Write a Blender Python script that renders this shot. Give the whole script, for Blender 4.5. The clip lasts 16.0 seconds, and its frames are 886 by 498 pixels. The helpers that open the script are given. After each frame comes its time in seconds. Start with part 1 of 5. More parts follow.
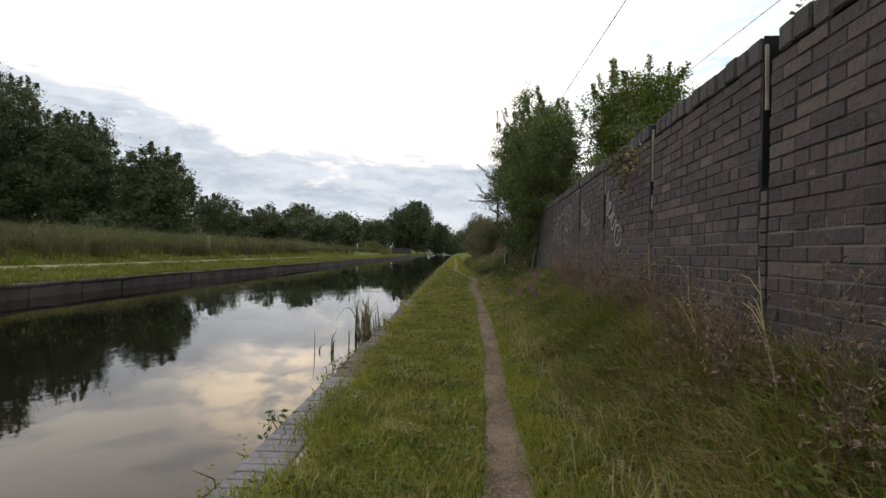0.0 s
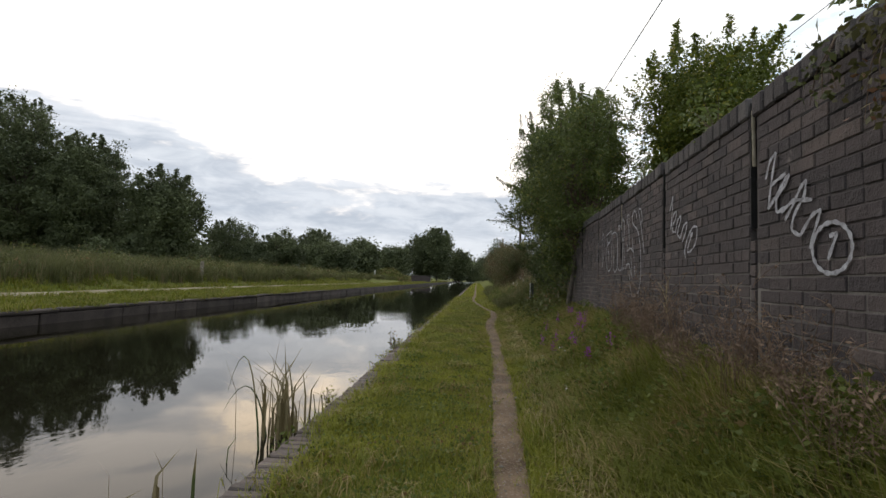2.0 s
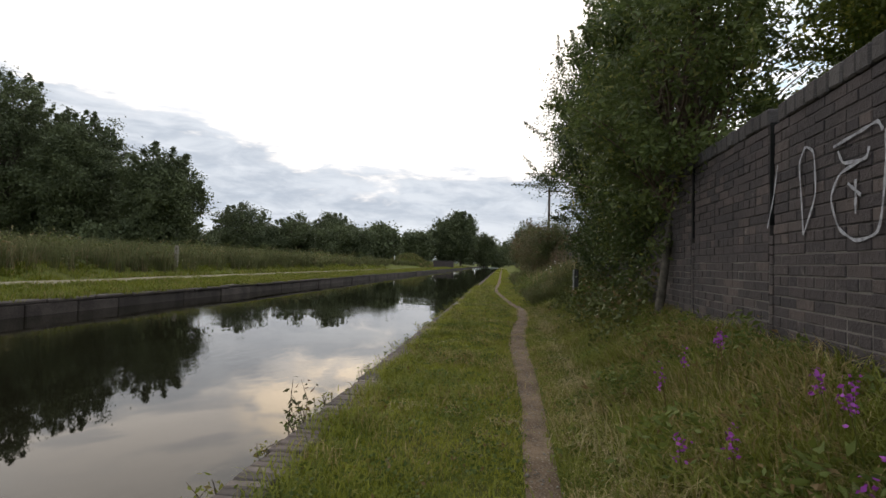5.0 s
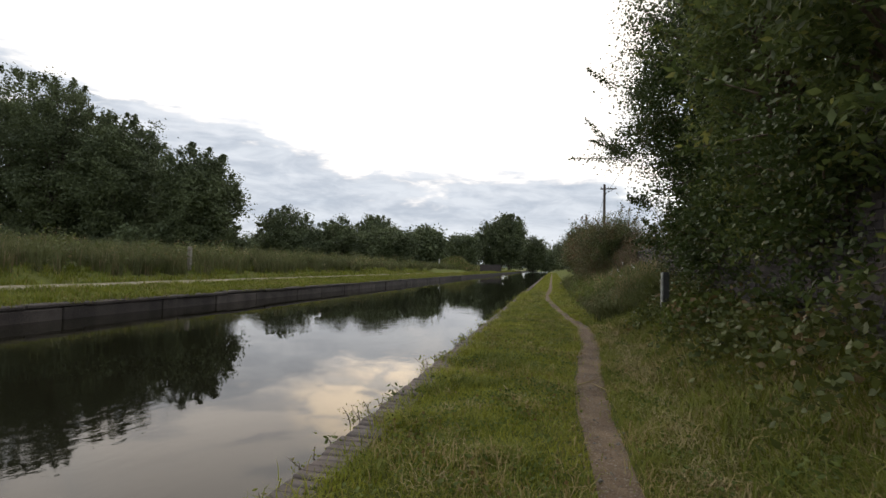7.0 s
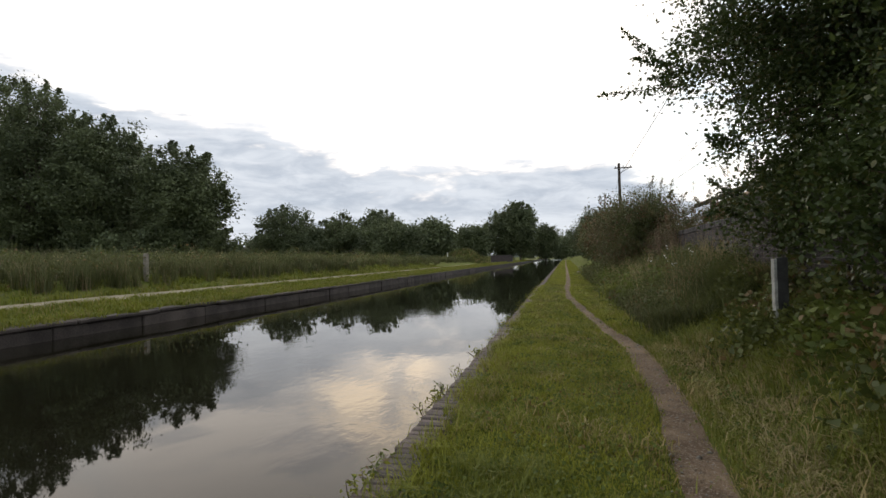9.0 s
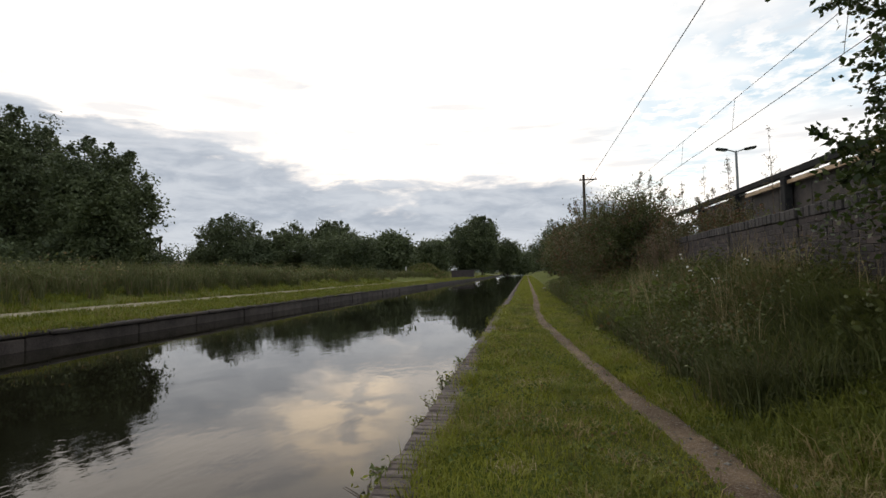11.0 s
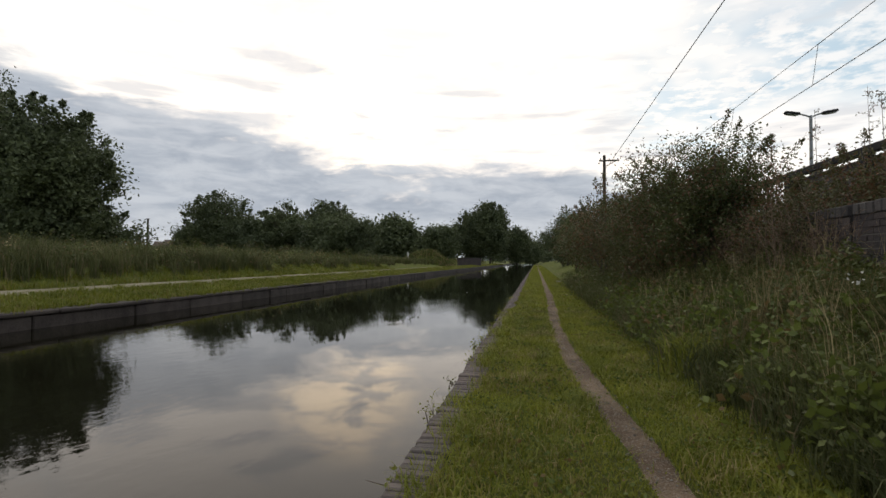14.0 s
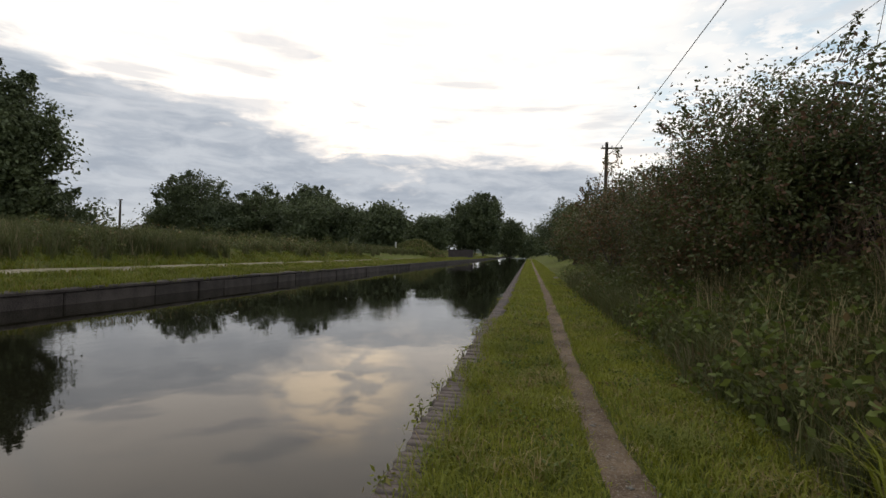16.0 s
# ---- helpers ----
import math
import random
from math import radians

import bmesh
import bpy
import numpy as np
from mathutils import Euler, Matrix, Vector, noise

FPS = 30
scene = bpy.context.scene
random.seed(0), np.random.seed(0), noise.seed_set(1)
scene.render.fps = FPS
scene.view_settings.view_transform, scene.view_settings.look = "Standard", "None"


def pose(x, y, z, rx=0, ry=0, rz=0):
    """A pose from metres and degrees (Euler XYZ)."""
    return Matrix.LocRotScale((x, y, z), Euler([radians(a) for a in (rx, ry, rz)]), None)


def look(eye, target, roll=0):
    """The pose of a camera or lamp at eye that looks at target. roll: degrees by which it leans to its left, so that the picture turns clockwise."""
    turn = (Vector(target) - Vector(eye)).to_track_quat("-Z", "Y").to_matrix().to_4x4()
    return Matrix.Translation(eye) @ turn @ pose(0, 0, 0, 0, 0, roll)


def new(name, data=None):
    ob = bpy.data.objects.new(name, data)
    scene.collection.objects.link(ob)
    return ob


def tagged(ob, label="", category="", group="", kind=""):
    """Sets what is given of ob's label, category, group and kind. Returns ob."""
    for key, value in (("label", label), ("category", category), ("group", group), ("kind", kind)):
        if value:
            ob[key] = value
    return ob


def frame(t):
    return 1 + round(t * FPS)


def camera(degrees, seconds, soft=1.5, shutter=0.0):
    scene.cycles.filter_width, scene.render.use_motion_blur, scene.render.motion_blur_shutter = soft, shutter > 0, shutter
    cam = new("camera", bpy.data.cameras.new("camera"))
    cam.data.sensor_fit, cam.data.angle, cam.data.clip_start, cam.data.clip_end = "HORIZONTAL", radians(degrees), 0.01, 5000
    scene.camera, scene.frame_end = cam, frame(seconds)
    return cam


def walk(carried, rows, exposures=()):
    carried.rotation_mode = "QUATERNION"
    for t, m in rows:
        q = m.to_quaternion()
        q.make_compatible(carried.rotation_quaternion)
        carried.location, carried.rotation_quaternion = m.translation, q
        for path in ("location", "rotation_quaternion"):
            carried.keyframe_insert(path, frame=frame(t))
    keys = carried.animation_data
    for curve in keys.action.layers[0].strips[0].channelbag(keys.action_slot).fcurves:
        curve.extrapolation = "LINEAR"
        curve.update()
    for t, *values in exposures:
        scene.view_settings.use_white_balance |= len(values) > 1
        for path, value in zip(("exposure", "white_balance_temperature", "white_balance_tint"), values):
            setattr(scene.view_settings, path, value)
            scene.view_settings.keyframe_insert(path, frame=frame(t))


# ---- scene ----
cam = camera(82.8, 16.0, soft=1.5)
PATH = [
    (0.0, 0.000, 0.000, 0.935, 1.35, 0.33, -1.40),
    (0.5, 0.039, 0.700, 0.943, 4.76, 2.22, -2.41),
    (1.0, 0.093, 1.402, 0.952, 3.72, 3.50, -0.16),
    (1.5, 0.161, 2.129, 0.949, 5.89, 4.59, -1.97),
    (2.0, 0.203, 2.821, 0.971, 3.85, 3.39, -1.77),
    (2.5, 0.226, 3.503, 0.972, 10.82, 1.29, -2.19),
    (3.0, 0.250, 4.197, 0.983, 6.28, 3.41, -0.94),
    (3.5, 0.290, 4.877, 0.986, 8.25, 2.33, -2.36),
    (4.0, 0.313, 5.555, 1.004, 4.50, 1.44, -2.59),
    (6.5, 0.236, 9.118, 0.939, 11.93, 2.07, -0.15),
    (7.0, 0.216, 9.839, 0.934, 12.30, 2.00, -1.34),
    (7.5, 0.173, 10.558, 0.951, 15.08, 2.68, -0.45),
    (8.0, 0.114, 11.281, 0.974, 15.94, 0.85, 0.15),
    (8.5, 0.080, 11.997, 0.969, 13.55, 1.38, 3.18),
    (9.0, 0.024, 12.726, 0.994, 13.66, 1.20, 1.61),
    (11.5, -0.218, 16.455, 0.938, 9.06, 3.16, 1.44),
    (12.0, -0.229, 17.170, 0.951, 11.48, 3.08, -0.22),
    (12.5, -0.237, 17.870, 0.968, 6.59, 3.45, 0.07),
    (13.0, -0.243, 18.581, 0.963, 10.12, 3.41, 1.62),
    (13.5, -0.254, 19.273, 0.982, 6.86, 1.86, 1.77),
    (14.0, -0.258, 19.951, 0.971, 10.44, 1.35, -0.23),
    (14.5, -0.279, 20.648, 0.978, 9.00, 2.61, -1.20),
    (15.0, -0.296, 21.361, 0.959, 10.32, 0.90, -0.21),
    (15.5, -0.320, 22.090, 0.951, 7.37, 1.17, -0.67),
    (16.0, -0.329, 22.839, 0.939, 9.70, 0.40, -1.66),
]
walk(cam, [(t, pose(x, y, z, 90 + pitch, roll, yaw)) for t, x, y, z, yaw, pitch, roll in PATH],
     exposures=[(0.0, 0.50, 6900, 13), (4.0, 0.50, 6900, 13), (6.5, 0.48, 6900, 13), (9.0, 0.47, 6900, 13), (11.5, 0.14, 6900, 13), (16.0, 0.06, 6900, 13)])

# ---- light: bright overcast evening sky, sun veiled by cloud ahead and to the left ----
SUN_AZ, SUN_EL = radians(-21), radians(14)
sun = new("sun", bpy.data.lights.new("sun", "SUN"))
sun.data.energy, sun.data.angle, sun.data.color = 0.5, radians(130), (1.0, 0.93, 0.82)
sun_dir = Vector((math.sin(SUN_AZ) * math.cos(SUN_EL), math.cos(SUN_AZ) * math.cos(SUN_EL), math.sin(SUN_EL)))
sun.matrix_world = look(sun_dir * 50, (0, 0, 0))


class Nodes:
    """Small helper to write node trees."""

    def __init__(self, tree):
        self.tree = tree
        tree.nodes.clear()

    def add(self, kind, values=None, **attrs):
        n = self.tree.nodes.new(kind)
        if "operation" in attrs:
            n.operation = attrs["operation"]
        if "data_type" in attrs:
            n.data_type = attrs["data_type"]
        if "interpolation_type" in attrs:
            n.interpolation_type = attrs["interpolation_type"]
        for k, v in (values or {}).items():
            if isinstance(v, bpy.types.NodeSocket):
                self.tree.links.new(v, n.inputs[k])
            else:
                n.inputs[k].default_value = v
        return n

    def noise(self, vec, scale, detail=4.0, rough=0.55, dist=0.0):
        n = self.add("ShaderNodeTexNoise", {"Scale": scale, "Detail": detail, "Roughness": rough, "Distortion": dist})
        if vec is not None:
            self.tree.links.new(vec, n.inputs["Vector"])
        return n.outputs["Fac"]

    def ramp(self, fac, a, b, lo=0.0, hi=1.0):
        return self.add("ShaderNodeMapRange", {"Value": fac, "From Min": a, "From Max": b, "To Min": lo, "To Max": hi}, interpolation_type="SMOOTHSTEP").outputs[0]

    def mix(self, fac, a, b):
        n = self.add("ShaderNodeMix", data_type="RGBA")
        for s, v in ((n.inputs[0], fac), (n.inputs[6], a), (n.inputs[7], b)):
            if isinstance(v, bpy.types.NodeSocket):
                self.tree.links.new(v, s)
            else:
                s.default_value = v if not isinstance(v, tuple) else (*v, 1.0)[:4]
        return n.outputs[2]

    def math(self, op, a, b=0.0):
        n = self.add("ShaderNodeMath", {0: a, 1: b}, operation=op)
        return n.outputs[0]


def build_world():
    w = bpy.data.worlds.new("sky")
    scene.world = w
    w.use_nodes = True
    N = Nodes(w.node_tree)
    co = N.add("ShaderNodeTexCoord").outputs["Generated"]
    sep = N.add("ShaderNodeSeparateXYZ", {0: co})
    z = sep.outputs[2]
    nish = N.add("ShaderNodeTexSky")
    nish.sky_type, nish.sun_disc, nish.sun_elevation, nish.sun_rotation = "NISHITA", False, SUN_EL, SUN_AZ
    clear = N.add("ShaderNodeVectorMath", {0: nish.outputs[0], 1: (0.12, 0.12, 0.12)}, operation="MULTIPLY").outputs[0]
    clear = N.mix(0.6, clear, (0.50, 0.66, 0.76))
    # cloud layer, projected on a high plane so that it flattens towards the horizon
    zz = N.math("MAXIMUM", z, 0.02)
    zz = N.math("ADD", zz, 0.06)
    px = N.math("DIVIDE", sep.outputs[0], zz)
    py = N.math("DIVIDE", sep.outputs[1], zz)
    plane = N.add("ShaderNodeCombineXYZ", {0: px, 1: py, 2: 0.0}).outputs[0]
    mottled = N.ramp(N.noise(plane, 8.5, 5, 0.6), 0.36, 0.60)
    big = N.ramp(N.noise(plane, 0.7, 4, 0.55, 0.3), 0.36, 0.56)
    cover = N.math("MAXIMUM", N.math("MULTIPLY", mottled, 0.75), big)
    # glow of the veiled sun
    dot = N.add("ShaderNodeVectorMath", {0: co, 1: (*sun_dir,)}, operation="DOT_PRODUCT").outputs["Value"]
    glow = N.ramp(dot, 0.62, 1.0)
    glow_wide = N.ramp(dot, 0.25, 0.95)
    cover = N.math("MULTIPLY", cover, N.ramp(dot, 0.45, 0.85, 0.62, 1.0))
    cover = N.math("MAXIMUM", cover, N.ramp(dot, 0.80, 0.93))
    veil = N.mix(glow_wide, (0.78, 0.82, 0.86), (0.94, 0.91, 0.865))
    thin = N.ramp(N.noise(plane, 1.7, 5, 0.6, 0.2), 0.52, 0.68)
    veil = N.mix(N.math("MULTIPLY", thin, 0.6), veil, (0.64, 0.67, 0.71))
    sky = N.mix(cover, clear, veil)
    # grey cloud bank low over the horizon with a ragged bright upper edge
    stretched = N.add("ShaderNodeMapping", {"Vector": co, "Scale": (1.0, 1.0, 3.4)}).outputs[0]
    rag = N.noise(stretched, 3.1, 6, 0.55, 0.25)
    rag_fine = N.noise(stretched, 11.0, 5, 0.6, 0.4)
    edge = N.math("ADD", z, N.math("MULTIPLY", N.math("SUBTRACT", rag, 0.5), -0.34))
    edge = N.math("ADD", edge, N.math("MULTIPLY", N.math("SUBTRACT", rag_fine, 0.5), -0.12))
    edge = N.math("ADD", edge, N.math("MULTIPLY", sep.outputs[0], 0.15))
    bank = N.ramp(edge, 0.175, 0.115)
    shade = N.mix(N.ramp(rag_fine, 0.3, 0.7), (0.25, 0.31, 0.39), (0.40, 0.46, 0.53))
    low = N.ramp(z, 0.10, 0.0)
    shade = N.mix(N.math("MULTIPLY", low, 0.45), shade, (0.66, 0.70, 0.72))
    sky = N.mix(N.math("MULTIPLY", bank, 0.92), sky, shade)
    # thin dark streaks above the bank
    streak_co = N.add("ShaderNodeMapping", {"Vector": co, "Scale": (2.2, 2.2, 17.0), "Location": (0.35, 0.1, 0.4)}).outputs[0]
    streak = N.ramp(N.noise(streak_co, 2.3, 4, 0.5), 0.54, 0.68)
    streak = N.math("MULTIPLY", streak, N.math("MULTIPLY", N.ramp(z, 0.12, 0.17), N.ramp(z, 0.50, 0.28)))
    sky = N.mix(N.math("MULTIPLY", streak, 0.6), sky, (0.50, 0.545, 0.60))
    # sun breaking at the rim of the bank
    rim = N.math("MULTIPLY", N.ramp(dot, 0.988, 0.9997), N.ramp(edge, 0.13, 0.18))
    rim = N.math("MULTIPLY", rim, N.ramp(rag_fine, 0.40, 0.60))
    sky = N.mix(N.math("MULTIPLY", rim, 0.9), sky, (1.9, 1.6, 1.2))
    below = N.ramp(z, 0.0, -0.04)
    sky = N.mix(below, sky, (0.08, 0.09, 0.06))
    bg = N.add("ShaderNodeBackground", {"Color": sky, "Strength": 1.2})
    out = N.add("ShaderNodeOutputWorld", {"Surface": bg.outputs[0]})


build_world()


# ---- materials ----
def material(name):
    m = bpy.data.materials.new(name)
    m.use_nodes = True
    return m, Nodes(m.node_tree)


def finish(N, color, rough, bump=None, bump_dist=0.01, metal=0.0, spec=0.5, translucent=0.0):
    b = N.add("ShaderNodeBsdfPrincipled", {"Base Color": color, "Roughness": rough, "Metallic": metal, "Specular IOR Level": spec})
    if bump is not None:
        n = N.add("ShaderNodeBump", {"Height": bump, "Distance": bump_dist, "Strength": 1.0})
        N.tree.links.new(n.outputs[0], b.inputs["Normal"])
    surface = b.outputs[0]
    if translucent:
        tr = N.add("ShaderNodeBsdfTranslucent", {"Color": color})
        mx = N.add("ShaderNodeMixShader", {0: translucent, 1: surface, 2: tr.outputs[0]})
        surface = mx.outputs[0]
    N.add("ShaderNodeOutputMaterial", {"Surface": surface})
    return b


def coords(N):
    return N.add("ShaderNodeTexCoord").outputs["Object"]


def world_coords(N):
    return N.add("ShaderNodeNewGeometry").outputs["Position"]


def foliage(name, dark, light, dry=None, dry_share=0.0, rough=0.5, translucent=0.3, patch=0.6):
    """Leaves or blades: each island has its own tone, on top of broad patches."""
    m, N = material(name)
    rnd = N.add("ShaderNodeNewGeometry").outputs["Random Per Island"]
    broad = N.ramp(N.noise(world_coords(N), patch, 3), 0.35, 0.65)
    f = N.math("ADD", N.math("MULTIPLY", rnd, 0.6), N.math("MULTIPLY", broad, 0.4))
    c = N.mix(f, dark, light)
    if dry:
        pick = N.math("FRACT", N.math("MULTIPLY", rnd, 17.31))
        local = N.ramp(N.noise(world_coords(N), 1.3, 3), 0.35, 0.75)
        c = N.mix(N.ramp(N.math("SUBTRACT", N.math("MULTIPLY", local, 2 * dry_share), pick), -0.02, 0.02), c, dry)
    finish(N, c, rough, spec=0.3, translucent=translucent)
    return m


def simple(name, a, b, rough=0.7, scale=8.0, fine=90.0, bump=0.004, metal=0.0, spec=0.4, vary=0.0):
    """Two-scale mottled surface; vary: tone from piece to piece."""
    m, N = material(name)
    p = world_coords(N)
    broad = N.noise(p, scale, 5)
    grain = N.noise(p, fine, 3)
    f = N.ramp(N.math("ADD", N.math("MULTIPLY", broad, 0.65), N.math("MULTIPLY", grain, 0.35)), 0.33, 0.67)
    c = N.mix(f, a, b)
    if vary:
        rnd = N.add("ShaderNodeObjectInfo").outputs["Random"]
        k = N.ramp(rnd, 0.0, 1.0, 1.0 - vary, 1.0 + vary)
        c = N.add("ShaderNodeVectorMath", {0: c, 1: N.add("ShaderNodeCombineXYZ", {0: k, 1: k, 2: k}).outputs[0]}, operation="MULTIPLY").outputs[0]
    h = N.math("ADD", N.math("MULTIPLY", broad, 0.5), N.math("MULTIPLY", grain, 0.5))
    finish(N, c, rough, h, bump, metal, spec)
    return m


def make_ground():
    """Soil and thatch under the grass."""
    m, N = material("turf")
    p = world_coords(N)
    broad = N.ramp(N.noise(p, 1.1, 4), 0.38, 0.66)
    mid = N.ramp(N.noise(p, 9.0, 4), 0.35, 0.65)
    grain = N.noise(p, 160.0, 3)
    green = N.mix(mid, (0.06, 0.08, 0.010), (0.12, 0.14, 0.020))
    straw = N.mix(grain, (0.07, 0.055, 0.025), (0.19, 0.15, 0.07))
    c = N.mix(N.math("MULTIPLY", broad, 0.45), green, straw)
    finish(N, c, 0.95, N.math("ADD", N.math("MULTIPLY", mid, 0.6), grain), 0.02, spec=0.15)
    return m


def make_path():
    m, N = material("trodden_earth")
    p = world_coords(N)
    broad = N.ramp(N.noise(p, 2.2, 4), 0.35, 0.65)
    grit = N.noise(p, 70.0, 4, 0.7)
    vor = N.add("ShaderNodeTexVoronoi", {"Vector": p, "Scale": 95.0}).outputs["Distance"]
    c = N.mix(broad, (0.130, 0.088, 0.058), (0.242, 0.170, 0.113))
    c = N.mix(N.math("MULTIPLY", N.ramp(N.noise(p, 11.0, 5, 0.7), 0.48, 0.68), 0.6), c, (0.085, 0.062, 0.044))
    c = N.mix(N.ramp(grit, 0.52, 0.72), c, (0.38, 0.33, 0.285))
    c = N.mix(N.ramp(grit, 0.40, 0.28), c, (0.055, 0.042, 0.032))
    finish(N, c, 0.95, N.math("SUBTRACT", grit, vor), 0.012, spec=0.15)
    return m


def make_brick(name, tones, grime, mortar_spill, rough=0.75):
    """Brick, tone from brick to brick, sooty, with pale smears of old mortar."""
    m, N = material(name)
    p = world_coords(N)
    rnd = N.add("ShaderNodeObjectInfo").outputs["Random"]
    c = N.mix(N.ramp(rnd, 0.0, 0.55), tones[0], tones[1])
    c = N.mix(N.ramp(rnd, 0.72, 0.95), c, tones[2])
    broad = N.ramp(N.noise(p, 1.6, 5, 0.6), 0.35, 0.7)
    grain = N.noise(p, 120.0, 3)
    blot = N.ramp(N.noise(p, 22.0, 4, 0.65), 0.42, 0.68)
    c = N.mix(N.math("MULTIPLY", broad, 0.6), c, grime)
    c = N.mix(N.math("MULTIPLY", N.ramp(N.noise(p, 9.0, 5, 0.7), 0.60, 0.78), mortar_spill), c, (0.30, 0.27, 0.24))
    c = N.mix(N.math("MULTIPLY", blot, 0.35), c, (0.045, 0.038, 0.036))
    finish(N, c, rough, N.math("ADD", N.math("MULTIPLY", blot, 0.5), N.math("MULTIPLY", grain, 0.5)), 0.006, spec=0.35)
    return m


def make_water():
    m, N = material("canal_water")
    p = world_coords(N)
    st = N.add("ShaderNodeMapping", {"Vector": p, "Scale": (1.0, 0.62, 1.0), "Rotation": (0, 0, 0.5)}).outputs[0]
    big = N.noise(st, 0.9, 2, 0.4)
    ripple = N.noise(st, 9.0, 3, 0.55, 0.2)
    calm = N.ramp(N.noise(p, 0.22, 2), 0.42, 0.62)
    h = N.math("ADD", N.math("MULTIPLY", big, 1.0), N.math("MULTIPLY", N.math("MULTIPLY", ripple, calm), 0.36))
    murk = N.mix(N.noise(p, 0.5, 3), (0.0055, 0.005, 0.003), (0.010, 0.009, 0.005))
    b = finish(N, murk, 0.02, h, 0.006, spec=0.34)
    b.inputs["IOR"].default_value = 1.36
    return m


